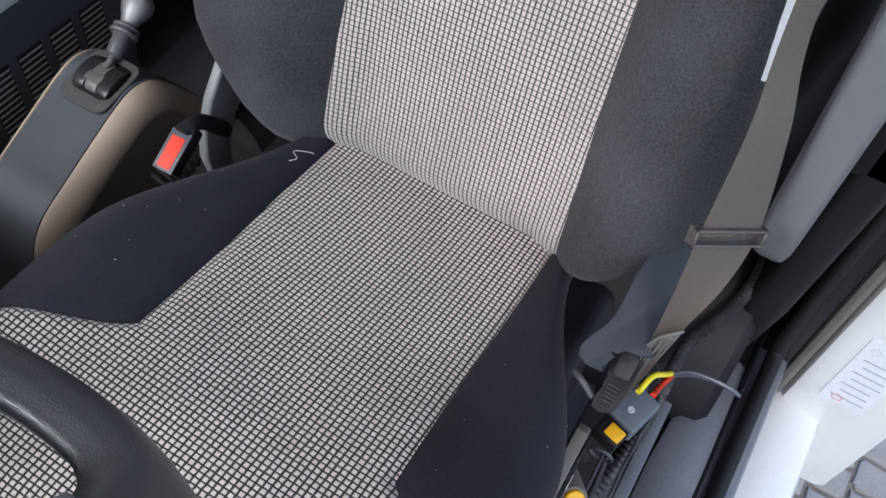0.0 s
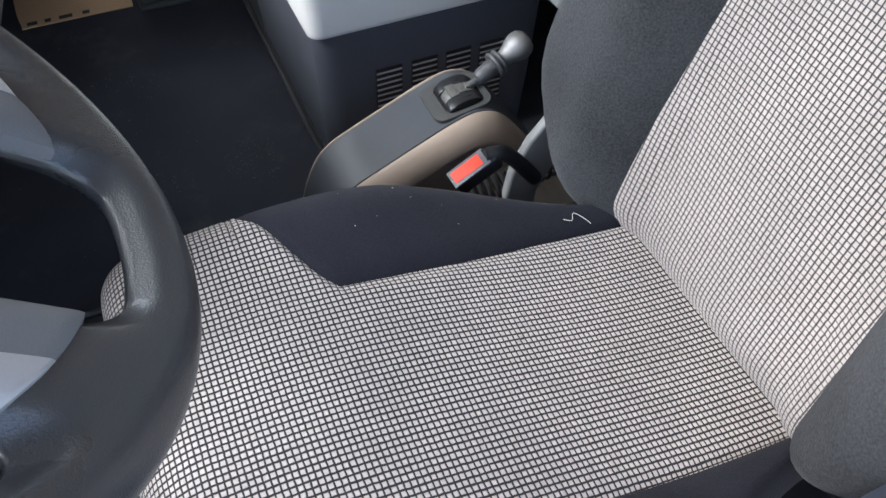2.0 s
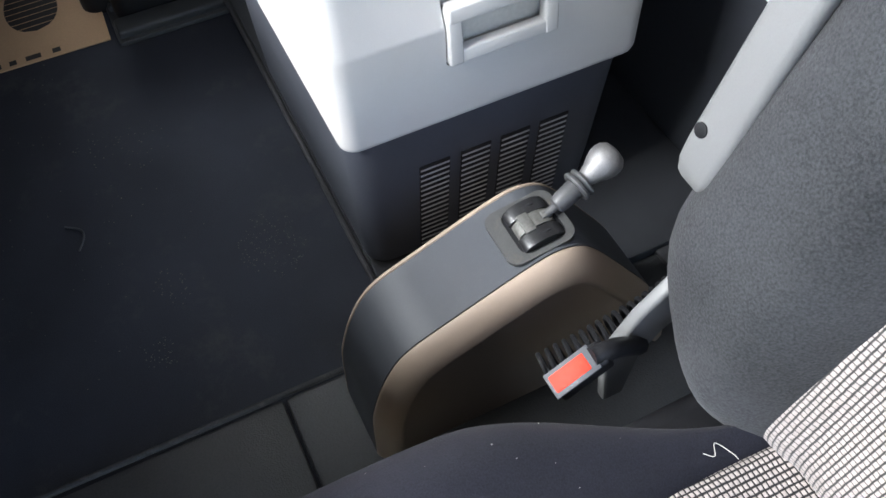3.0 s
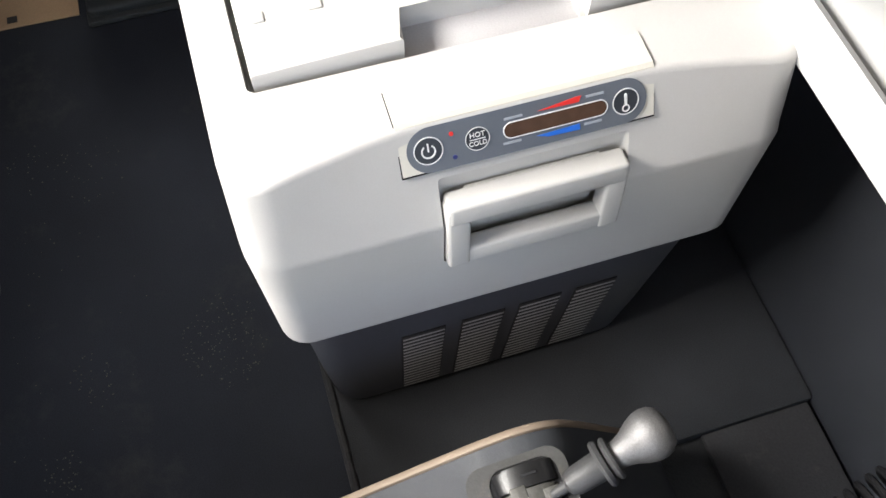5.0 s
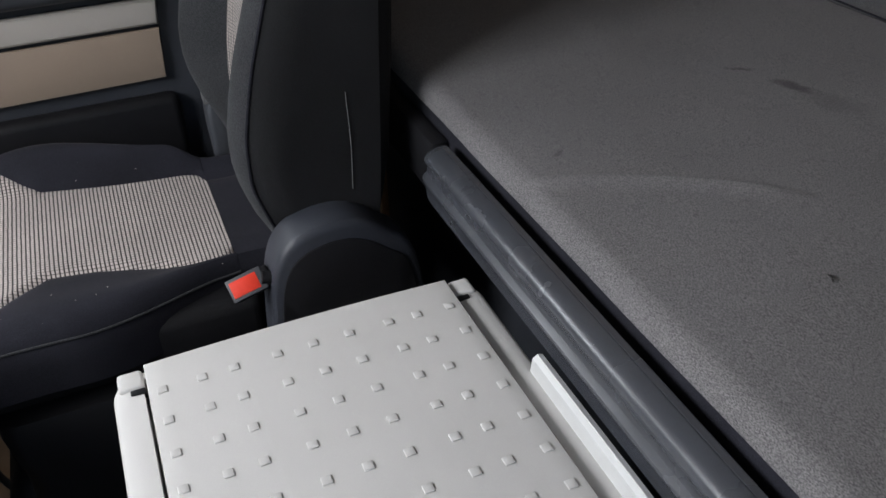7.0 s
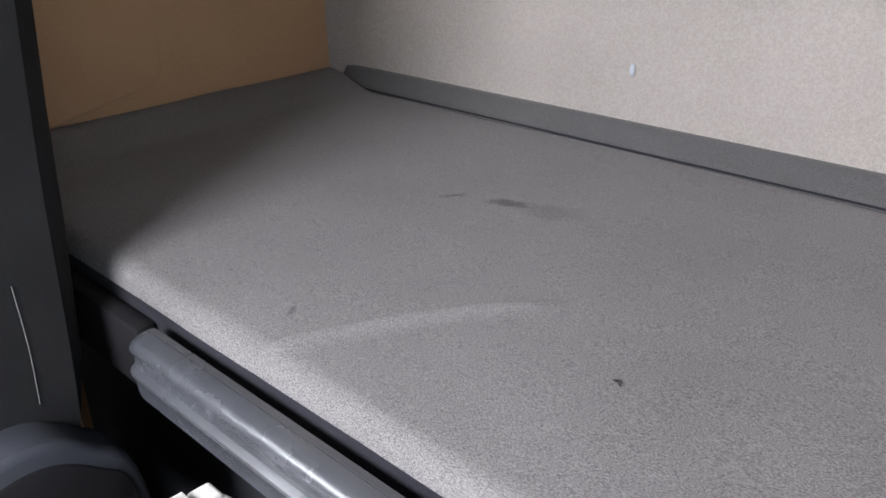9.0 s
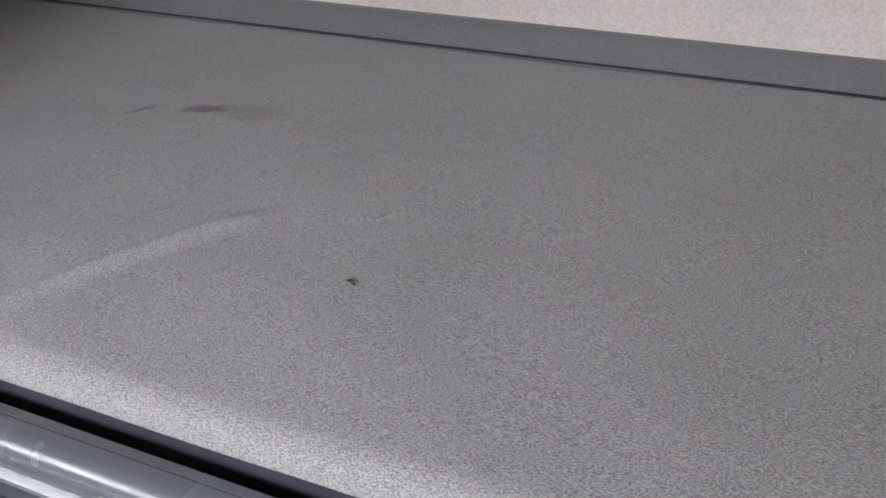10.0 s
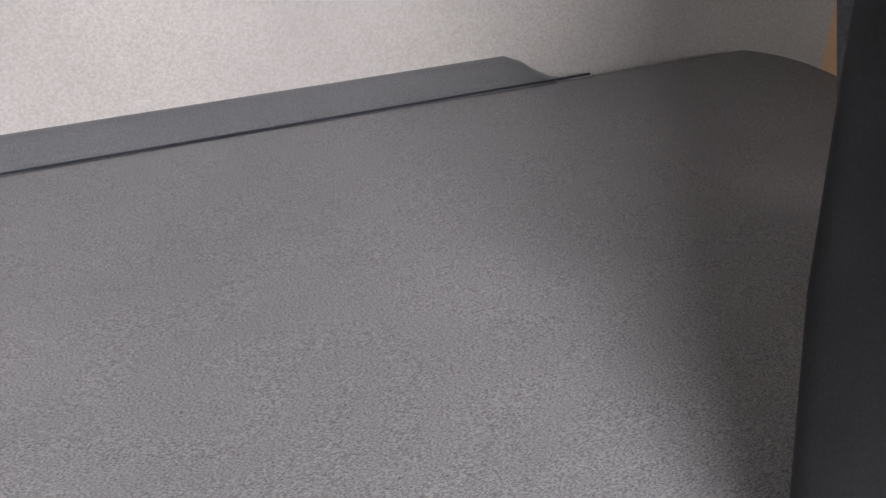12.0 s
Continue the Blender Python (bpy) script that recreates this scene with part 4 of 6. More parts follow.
    if back_dy:
        part("cushion_piping", tube([top(-(A - r + r * 1.05), b) + Vector((-0.0015, 0, 0.0005)) for b in spread(0.0, 0.37, 9)], 0.0018, 6), VELOUR_GREY, t, "piped seam along the cushion side")

    # pale lint caught in the pile of the bolsters
    rnd = random.Random(int(cx * 1000))
    bm = bmesh.new()
    for i in range(24):
        b = rnd.uniform(0.0, f1 - 0.01)
        a = rnd.choice((-1, 1)) * rnd.uniform(seam(b) + 0.012, A + 0.02)
        p, s = top(a, b) + Vector((0, 0, 0.0004)), rnd.choice((0.0003, 0.0004, 0.0005, 0.0008))
        vs = [bm.verts.new(p + Vector((s * math.cos(k * 2.1 + i), s * 1.3 * math.sin(k * 2.1 + i), -s * 0.3))) for k in range(3)] + [bm.verts.new(p + Vector((0, 0, s)))]
        for k in range(3):
            bm.faces.new((vs[k], vs[(k + 1) % 3], vs[3]))
    tagged(part("lint_specks", bm, THREAD, t, "pale lint specks in the velour"), kind="stuff")

    # backrest, in a frame tilted back
    B, rb = back_half, 0.055
    ca, sa = math.cos(radians(tilt)), math.sin(radians(tilt))
    ext = B - rb + rb * math.pi / 2 + 0.055

    def place(a, b, c):
        return Vector((cx + back_dx + a, y0 + back_dy + 0.005 - b * sa + c * ca, z_rear + 0.012 + b * ca + c * sa))

    def bseam(b, s=1):
        return 0.138 - 0.012 * smooth01(b / 0.3) - s * back_dx

    def half_width(b):
        return B - foot * smooth01((0.13 - b) / 0.17) ** 1.4 - 0.02 * smooth01((b - 0.12) / 0.3) - shoulder * smooth01((b - 0.45) / 0.3)

    def stand(b):
        """How far the bolsters stand out before the centre panel, by height."""
        if not wing:
            return back_rise * (1 - 0.25 * smooth01((0.13 - b) / 0.17))
        return float(np.interp(b, [k for k, _ in wing], [v for _, v in wing]))

    def face(a, b):
        lim = half_width(b)
        px, dx = fold(a, lim, rb)
        rise = smooth01((abs(px + back_dx) - 0.10) / 0.09)
        side = 1 if a > 0 else -1
        c = stand(b) * rise - 0.008 * math.exp(-(((abs(a) - bseam(b, side)) / 0.009) ** 2))
        c += 0.012 * math.exp(-((b - 0.2) / 0.14) ** 2) * (1 - rise)
        roll = 0.0
        if b < 0.03:
            k = (0.03 - b) / 0.06
            roll = 0.045 * k * k
        return place(px, max(b, -0.03), c - dx - roll)

    brow = [-0.05, -0.04, -0.03, -0.02, -0.01, 0, 0.01, 0.02, 0.03] + spread(0.05, back_len, 40)
    part("back_cushion", grid_sheet(face, lambda b: spread(-bseam(b, -1), bseam(b), 36), brow, lambda a, b: (a, b)), back_cloth, t, "checked woven backrest panel")
    for s in (-1, 1):
        if not wing:
            part("back_bolster", grid_sheet(face, lambda b: [s * v for v in spread(bseam(b, s), ext, 22)], brow), VELOUR_GREY, t, "charcoal velour back bolster")
            continue
        # velour ends at a piped edge; black cloth covers the side
        part("back_bolster", grid_sheet(face, lambda b: [s * v for v in spread(bseam(b, s), half_width(b) - 0.25 * rb, 16)], brow), VELOUR_GREY, t, "charcoal velour back bolster")
        part("side_panel", grid_sheet(face, lambda b: [s * v for v in spread(half_width(b) - 0.25 * rb, half_width(b) + rb * (math.pi / 2 - 2) + stand(b) + thick - 0.03, 16)], brow), SHELL_CLOTH, t, "black cloth side of the backrest")
        part("back_piping", tube([face(s * (half_width(b) - 0.25 * rb), b) + Vector((s * 0.001, 0.001, 0)) for b in spread(0.03, back_len - 0.02, 30)], 0.0022, 6, smooth=3), VELOUR, t, "piped edge of the backrest")
    back = [[tuple(place(x, b, y)) for x, y in rrect(-w - back_dx * 0.5, w - back_dx * 0.5, -thick, 0.0 - inset, min(0.06, thick * 0.35))] for b, w, inset in shell]
    part("back_shell", loft(back), SHELL_CLOTH, t, "charcoal fabric seat back")
    return t


driver = build_seat("driver_chair", "driver seat with checked grey-beige centre and black velour sides", 0.368, 0.0, 0.268, 0.352, 17, CHECK, CHECK_BACK, back_half=0.284, back_len=0.95, narrow=0.02, back_dx=0.02, thick=0.095, shoulder=0.06,
                    shell=((0.0, 0.15, 0.03), (0.03, 0.2, 0.02), (0.09, 0.25, 0.015), (0.3, 0.298, 0.01), (0.4, 0.297, 0.01), (0.5, 0.284, 0.01), (0.6, 0.262, 0.01), (0.75, 0.225, 0.01), (0.9, 0.19, 0.01), (0.95, 0.16, 0.02)))
passenger = build_seat("passenger_chair", "passenger seat with checked grey-beige centre and dark velour sides", 1.965, 0.02, 0.312, 0.345, 5, CHECK_PASS, CHECK_BACK, back_dy=-0.085, back_len=0.95, thick=0.125, foot=0.03,
                       wing=((-0.05, 0.0), (0.0, 0.012), (0.06, 0.040), (0.10, 0.062), (0.15, 0.080), (0.20, 0.084), (0.25, 0.078), (0.30, 0.068), (0.36, 0.052), (0.42, 0.036), (0.48, 0.022), (0.6, 0.012), (0.95, 0.012)),
                       near_narrow=0.03, far_rise=0.03, front=0.425, flare=(0.25, 0.375),
                       shell=((0.0, 0.15, 0.03), (0.03, 0.2, 0.02), (0.09, 0.222, 0.015), (0.16, 0.24, 0.01), (0.3, 0.242, 0.01), (0.42, 0.235, 0.01), (0.9, 0.235, 0.01), (0.95, 0.215, 0.02)))
part("plinth", loft([[(1.965 + x, 0.12 + y, z) for x, y in rrect(-w, w, -d, d, 0.03)] for z, w, d in ((FLOOR, 0.255, 0.24), (0.12, 0.255, 0.24), (0.19, 0.252, 0.25), (0.215, 0.245, 0.25))]), BLACK_PL, passenger, "dark plastic plinth")
part("pale_seam", tube([(1.7158, -0.134, 0.586), (1.7094, -0.133, 0.52), (1.7066, -0.129, 0.457)], 0.0006, 6), LIGHT_GREY, passenger, "thin pale seam down the backrest side")
# steering wheel
def build_wheel():
    C, a = Vector((0.362, 0.575, 0.69)), 0.857
    U, W = Vector((1, 0, 0)), Vector((0, math.sin(a), math.cos(a)))
    N = U.cross(W)
    m = Matrix.Translation(C) @ Matrix((U, W, N)).transposed().to_4x4()
    t = thing("steering_wheel", tuple(C), "black leather steering wheel with grey and silver spokes", "steering wheel")
    R, half_w, half_h = 0.2, 0.019, 0.0155
    low_x, low_half = 0.092, 0.0335

    def outside(x, y):
        """Distance from the leather outline in the wheel's plane; spokes run into the rim over wide fillets."""
        d = abs(math.hypot(x, y) - R) - half_w
        # two upright lower spokes and two slanting upper ones
        walls = [abs(abs(x) - low_x) - low_half if y < -0.02 else 1.0]
        for deg in (29, 159):
            ux, uy = math.cos(radians(deg)), math.sin(radians(deg))
            walls.append(abs(x * uy - y * ux) - 0.0235 if x * ux + y * uy > 0 else 1.0)
        for e in walls:
            k = max(0.028 - abs(d - e), 0) / 0.028
            d = min(d, e) - k * k * 0.028 / 4
        return d

    def height(x, y):
        r = math.hypot(x, y)
        if r > R:
            return half_h * max(0.0, 1 - ((r - R) / half_w) ** 2.4) ** 0.55
        e = max(0.0, -outside(x, y))
        # an inclined inner shoulder, then the rounded face
        h = 0.0025 + 0.0108 * min(e / 0.0095, 1.0) + 0.0022 * math.sin(min(max(e - 0.0095, 0) / 0.0095, 1) * math.pi / 2)
        return h * (1 - 0.14 * smooth01((0.176 - r) / 0.03))

    radii = spread(0.088, R, 40) + [R + half_w * math.sin(radians(p)) for p in (12, 24, 36, 47, 57, 66, 74, 81, 86, 90)]
    turns = 300
    spots, inside = [], []
    for i in range(turns):
        th = 2 * math.pi * i / turns
        row_p, row_in = [], []
        for r in radii:
            x, y = r * math.cos(th), r * math.sin(th)
            d = outside(x, y)
            row_in.append(d < -1e-5 or r > R)
            if d > 0 and r < R:
                for step in range(4):
                    d, g = outside(x, y), 1e-4
                    gx, gy = (outside(x + g, y) - d) / g, (outside(x, y + g) - d) / g
                    q = max(gx * gx + gy * gy, 0.05)
                    x, y = x - gx * d / q, y - gy * d / q
            row_p.append((x, y))
        spots.append(row_p)
        inside.append(row_in)
    bm = bmesh.new()
    skin = {}

    def vert(i, j, side):
        key = (i % turns, j, side)
        if key not in skin:
            x, y = spots[i % turns][j]
            skin[key] = bm.verts.new(m @ Vector((x, y, side * height(x, y))))
        return skin[key]
    for i in range(turns):
        for j in range(len(radii) - 1):
            corners = [(i, j), (i + 1, j), (i + 1, j + 1), (i, j + 1)]
            if not any(inside[p % turns][q] for p, q in corners):
                continue
            bm.faces.new([vert(p, q, 1) for p, q in corners][::-1])
            bm.faces.new([vert(p, q, -1) for p, q in corners])
    owner = {v: key for key, v in skin.items()}
    for e in [e for e in bm.edges if e.is_boundary]:
        (i0, j0, side), (i1, j1, _) = owner[e.verts[0]], owner[e.verts[1]]
        if side > 0 and (i0, j0, -1) in skin and (i1, j1, -1) in skin and j0 < len(radii) - 1:
            bm.faces.new((e.verts[0], e.verts[1], skin[(i1, j1, -1)], skin[(i0, j0, -1)]))
    bmesh.ops.remove_doubles(bm, verts=bm.verts, dist=4e-5)
    bmesh.ops.recalc_face_normals(bm, faces=bm.faces)
    part("rim", bm, LEATHER, t, "black leather rim with its leather spoke roots", angle=75)

    def spoke_cover(section, turn, flip):
        """A moulded cover lying on a spoke: section (across, height), ended by an arc near the rim, swung by turn."""
        loops = []
        for k, drop in ((0.0, 1.0), (0.5, 1.0), (0.9, 1.0), (0.965, 0.985), (0.99, 0.93), (1.0, 0.72)):
            lp = []
            for u, h in section:
                end = -math.sqrt(0.161 ** 2 - u * u)
                lp.append(m @ Matrix.Rotation(radians(turn), 4, "Z") @ Vector((u * flip, -0.045 + (end + 0.045) * k, h * drop if h > 0.004 else h)))
            loops.append(lp if flip > 0 else lp[::-1])
        return loft(loops)

    def section(u0, u1, heights):
        n = len(heights) - 1
        return [(u0, 0.002)] + [(u0 + (u1 - u0) * i / n, h) for i, h in enumerate(heights)] + [(u1, 0.002)]
    inner = section(0.0592, 0.0928, (0.0118, 0.0145, 0.0156, 0.0160, 0.0161, 0.0161, 0.0158))
    outer = section(0.0931, 0.1248, (0.0160, 0.0170, 0.0178, 0.0182, 0.0166, 0.0140, 0.0100))
    for flip in (-1, 1):
        part("spoke_pad", spoke_cover(inner, 0, flip), HUB_GREY, t, "grey spoke pad", angle=24)
        part("spoke_trim", spoke_cover(outer, 0, flip), SILVER_PAINT, t, "satin silver spoke trim", angle=24)
    upper = section(-0.021, 0.021, (0.0110, 0.0145, 0.0158, 0.0160, 0.0158, 0.0145, 0.0110))
    for turn in (119, 249):
        part("spoke_pad", spoke_cover(upper, turn, 1), HUB_GREY, t, "grey spoke pad", angle=24)
    part("hub_pad", lathe([(0.085, -0.03), (0.09, 0.0), (0.084, 0.012), (0.065, 0.02), (0.0, 0.024)], m, 40), HUB_GREY, t, "grey hub pad")
    part("column_shroud", lathe([(0.055, -0.30), (0.065, -0.12), (0.075, -0.05), (0.06, -0.03)], m, 28), BLACK_PL, t, "black steering column shroud")
    return t


build_wheel()


# gear console beside the driver seat
def build_console():
    t = thing("gear_console", (0.81, 0.06, FLOOR), "slate and beige gear selector console beside the driver seat", "gear console")
    prof = [(0.266, FLOOR), (0.262, 0.04), (0.256, 0.075), (0.244, 0.113), (0.226, 0.148), (0.204, 0.168), (0.17, 0.184), (0.10, 0.214), (0.065, 0.2275), (0.038, 0.233), (0.012, 0.226), (-0.012, 0.203), (-0.055, 0.142), (-0.10, 0.075), (-0.13, 0.01), (-0.15, FLOOR)]
    prof = [(p.x, p.y) for p in spline([(y, z, 0) for y, z in prof], 4)]
    part("console_body", prism(prof, 0.088, Matrix.Translation((0.768, 0, 0)) @ AX_YZ, 0.002), CONSOLE_PL, t, angle=25)

    def cheek(stations):
        """The side outline drawn in by f towards its foot, from station to station along x."""
        return loft([[(x, 0.05 + (y - 0.05) * f, FLOOR + (z - FLOOR) * f) for y, z in prof] for x, f in stations])
    part("side_cheek", cheek(((0.7675, 0.994), (0.766, 0.999), (0.762, 0.996), (0.754, 0.972), (0.747, 0.935), (0.7435, 0.89), (0.7435, 0.875), (0.7475, 0.855), (0.753, 0.83))), BEIGE_PL, t, "beige side cheek with a rolled shoulder", angle=50)
    part("side_cheek", cheek(((0.8565, 0.994), (0.858, 1.0), (0.861, 0.998), (0.864, 0.985), (0.8655, 0.96), (0.8655, 0.9))), BEIGE_PL, t, "beige side cheek", angle=50)
    # gate on the sloping top
    slope = math.atan2(0.026, 0.072)
    g = Matrix.Translation((0.807, 0.0445, 0.2315)) @ Matrix.Rotation(-slope * 0.45, 4, "X")
    hole = rrect(-0.0295, 0.0295, -0.026, 0.0265, 0.012)
    rim = rrect(-0.0355, 0.0355, -0.034, 0.0435, 0.014)
    frame_bm = bmesh.new()
    for ring_a, ring_b, za, zb in ((rim, hole, 0.0026, 0.0026), (rim, rim, -0.002, 0.0026), (hole, hole, -0.006, 0.0026)):
        va = [frame_bm.verts.new(g @ Vector((x, y, za))) for x, y in ring_a]
        vb = [frame_bm.verts.new(g @ Vector((x, y, zb))) for x, y in ring_b]
        for i in range(len(va)):
            j = (i + 1) % len(va)
            frame_bm.faces.new((va[i], va[j], vb[j], vb[i]))
    part("gate_frame", frame_bm, material("worn_gate_surround", (0.05, 0.05, 0.049), 0.5, grain=500, bump=0.1, vary=0.2, dirt=(0.14, 0.12, 0.09), dirt_amount=0.5, dirt_scale=45), t, "scuffed grey gate surround", angle=30)
    part("gate_well", prism(hole, 0.0008, g @ Matrix.Translation((0, 0, 0.0006))), BLACK_PL, t, "black gate well")

    def drum(x0, x1, ry, rz):
        arc = [(ry * math.sin(a), rz * math.cos(a)) for a in spread(-math.pi / 2, math.pi / 2, 14)]
        return prism(arc, x1 - x0, g @ Matrix.Translation((x0, 0.0, 0.001)) @ AX_YZ, 0.0012, 2)
    gate = part("gate_drum", join(drum(-0.0265, -0.0098, 0.0235, 0.0105), drum(0.0098, 0.0265, 0.0235, 0.0105)), GLOSS_BLACK, t, "glossy black rotary gate in two halves", angle=30)
    greasy = material("greasy_grey_metal", (0.10, 0.098, 0.09), 0.5, metal=0.3, grain=300, bump=0.3, vary=0.35, dirt=(0.05, 0.045, 0.04), dirt_amount=0.6, dirt_scale=60)
    part("lock_tab", join(drum(-0.0088, 0.0088, 0.0215, 0.0112), rbox((-0.012, 0.001, 0.006), (0.012, 0.0135, 0.0128), 0.0012, 2, g), rbox((-0.004, -0.022, 0.004), (0.005, -0.010, 0.0125), 0.001, 2, g)), greasy, gate, "greasy grey lock tab")
    for s in (-1, 1):
        # near-black bars on the drum paint the dark of its slits
        part("slit", rbox((s * 0.0185 - 0.0012, -0.010, 0.0095), (s * 0.0185 + 0.0012, 0.002, 0.0117), 0.0003, 1, g), SHADE_BLACK, gate)
    a, d = Vector((0.806, 0.031, 0.243)), Vector((0.010, -0.052, 0.0205)).normalized()
    q = d.to_track_quat("Z", "Y").to_matrix().to_4x4()
    m = Matrix.Translation(a) @ q
    lever = part("gear_lever", lathe([(0.004, 0), (0.0045, 0.012), (0.0085, 0.014), (0.0105, 0.02), (0.0115, 0.046), (0.0095, 0.05)], m, 24), LEVER_GREY, t, "dull grey gear lever")
    part("collar", lathe([(0.008, 0.040), (0.0165, 0.0405), (0.018, 0.043), (0.0165, 0.046), (0.012, 0.0465), (0.0155, 0.0485), (0.0165, 0.0505), (0.0155, 0.0525), (0.009, 0.053)], m, 32), LEVER_GREY, lever, "dull grey ribbed collar")
    part("knob", lathe([(0.0098, 0.050), (0.0104, 0.057), (0.0125, 0.064), (0.0165, 0.0715), (0.0190, 0.079), (0.0192, 0.085), (0.0178, 0.0905), (0.0135, 0.0955), (0.0065, 0.0975), (0.0, 0.098)], m @ Matrix.Diagonal((1.0, 0.94, 1, 1)), 36), SILVER, lever, "satin silver knob")
    return t


build_console()

# coiled cable beside the driver seat
solid("coiled_cable", coil([(0.684, 0.10, 0.17), (0.683, 0.03, 0.185), (0.69, -0.05, 0.195), (0.715, -0.13, 0.205), (0.742, -0.23, 0.235), (0.755, -0.315, 0.25)], 0.0155, 0.0028, 44), BLACK_PL, "black coiled cable hanging beside the driver seat", "coiled cable")


# armrests folded up beside the driver backrest
def build_armrest(x, y, z, w, d, length, taper, hole):
    t = thing("armrest", (x, y, z), "light grey plastic armrest folded up beside the driver backrest" if hole else "slate grey plastic armrest folded up beside the seat belt", "armrest", "driver armrests")
    ca, sa = math.cos(radians(17)), math.sin(radians(17))
    m = Matrix.Translation((x, y, z)) @ Matrix(((1, 0, 0, 0), (0, ca, -sa, 0), (0, sa, ca, 0), (0, 0, 0, 1)))
    loops = []
    for b, s in ((0.0, 0.62), (0.004, 0.8), (0.014, 0.95), (0.03, 1.0), (length * 0.5, 1 + taper * 0.5), (length, 1 + taper)):
        loops.append([m @ Vector((px * s, py * s, b)) for px, py in rrect(-w / 2, w / 2, -d / 2, d / 2, min(w, d) * 0.22)])
    body = part("shell", loft(loops), LIGHT_GREY if hole else GREY_PL, t, angle=40)
    if hole:
        part("bolt_hole", lathe([(0.006, -0.004), (0.006, 0.0008), (0.0045, 0.0012), (0.0, 0.0012)], m @ Matrix.Translation((0.010, d / 2 + 0.0003, 0.045)) @ Matrix.Rotation(radians(-90), 4, "X"), 20), BLACK_PL, body, "dark bolt hole")
    part("pad", loft([[m @ Vector((px, py - d / 2 - 0.004, b)) for px, py in rrect(-w / 2 * s, w / 2 * s, -0.008, 0.006, 0.005)] for b, s in ((0.012, 0.8), (0.03, 0.95), (length, 1))]), VELOUR_GREY, t, "charcoal armrest pad")
    return t


build_armrest(0.660, 0.0, 0.436, 0.040, 0.034, 0.50, 0.0, True)
build_armrest(0.064, -0.004, 0.418, 0.030, 0.060, 0.40, 0.6, False)


# seat belt of the driver
def build_belt():
    t = thing("seat_belt", (0.10, 0.07, 0.25), "taupe seat belt webbing hanging beside the driver backrest", "seat belt")
    part("webbing", ribbon([(0.136, -0.035, 0.72), (0.124, -0.006, 0.61), (0.110, 0.030, 0.557), (0.1005, 0.060, 0.485), (0.0995, 0.078, 0.425), (0.1035, 0.090, 0.374), (0.108, 0.092, 0.29), (0.113, 0.090, 0.215)],
                           [(-0.006, -0.006, -0.001), (-0.0075, -0.0075, -0.002), (-0.012, -0.0125, -0.004), (-0.0180, -0.0175, -0.0070), (-0.0150, -0.009, 0.008), (-0.0095, -0.001, 0.0185), (-0.006, 0, 0.014), (-0.003, 0, 0.008)]), BELT, t)
    c, h = Vector((0.1005, 0.063, 0.483)), Vector((-0.0205, -0.0195, -0.0075))
    r, d = h.normalized(), Vector((-0.1, 0.40, -0.9)).normalized()
    n = r.cross(d).normalized()
    d = n.cross(r)
    m = Matrix.Translation(c) @ Matrix((r, d, n)).transposed().to_4x4() @ Matrix.Diagonal((1.05, 0.72, 1.3, 1))
    part("guide", join(rbox((-0.031, -0.010, -0.0035), (0.031, -0.006, 0.0035), 0.0012, 2, m), rbox((-0.031, 0.007, -0.0035), (0.031, 0.010, 0.0035), 0.0012, 2, m),
                       rbox((-0.031, -0.010, -0.0035), (-0.0275, 0.010, 0.0035), 0.0012, 2, m), rbox((0.0275, -0.010, -0.0035), (0.031, 0.010, 0.0035), 0.0012, 2, m), rbox((-0.0314, -0.0104, 0.0005), (0.0314, 0.0104, 0.0046), 0.0016, 2, m)), material("brown_clip_plastic", (0.05, 0.042, 0.04), 0.25, spec=0.8), t, "glossy brown-grey belt guide clip")
    rnd = random.Random(8)
    for k in range(6):
        f = rnd.uniform(-0.95, 0.9)
        e = rnd.uniform(0.2, 0.95)
        p0 = Vector((0.1035 - 0.0095 * f, 0.0945, 0.376 + 0.0185 * f))
        p2 = Vector((0.113 - 0.002 * f + rnd.uniform(-0.002, 0.002), 0.096, 0.24 + 0.006 * f))
        q = p0.lerp(p2, e)
        part("frayed_thread", tube([p0, p0.lerp(q, 0.5) + Vector((rnd.uniform(-0.002, 0.002), 0.002, rnd.uniform(-0.002, 0.002))), q + Vector((rnd.uniform(-0.002, 0.002), 0.001, 0))], 0.0005, 5), LIGHT_GREY, t, "frayed pale thread on the belt")
    part("label_tag", grid_sheet(lambda a, b: Vector((0.1035 - 0.0095 * a * (1 - 0.8 * b) + 0.009 * b, 0.0935 + 0.0012 * math.sin(9 * a + 5 * b), 0.375 + 0.0185 * a * (1 - 0.75 * b) - 0.10 * b)), lambda b: spread(-1, 1, 14), spread(0, 1, 8)), material("worn_pale_label", (0.15, 0.14, 0.13), 0.6, grain=260, vary=0.45, dirt=(0.4, 0.39, 0.37), dirt_amount=0.7, dirt_scale=70), t, "worn crumpled pale label")
    part("hem", tube([(0.094, 0.0945, 0.394), (0.101, 0.0955, 0.384), (0.108, 0.0955, 0.371), (0.113, 0.0945, 0.352)], 0.0013, 6), LIGHT_GREY, t, "pale stitched hem")
    return t


build_belt()
tongue = thing("belt_tongue", (0.133, -0.045, 0.57), "worn metal belt tongue hanging on the taupe webbing", "belt tongue")
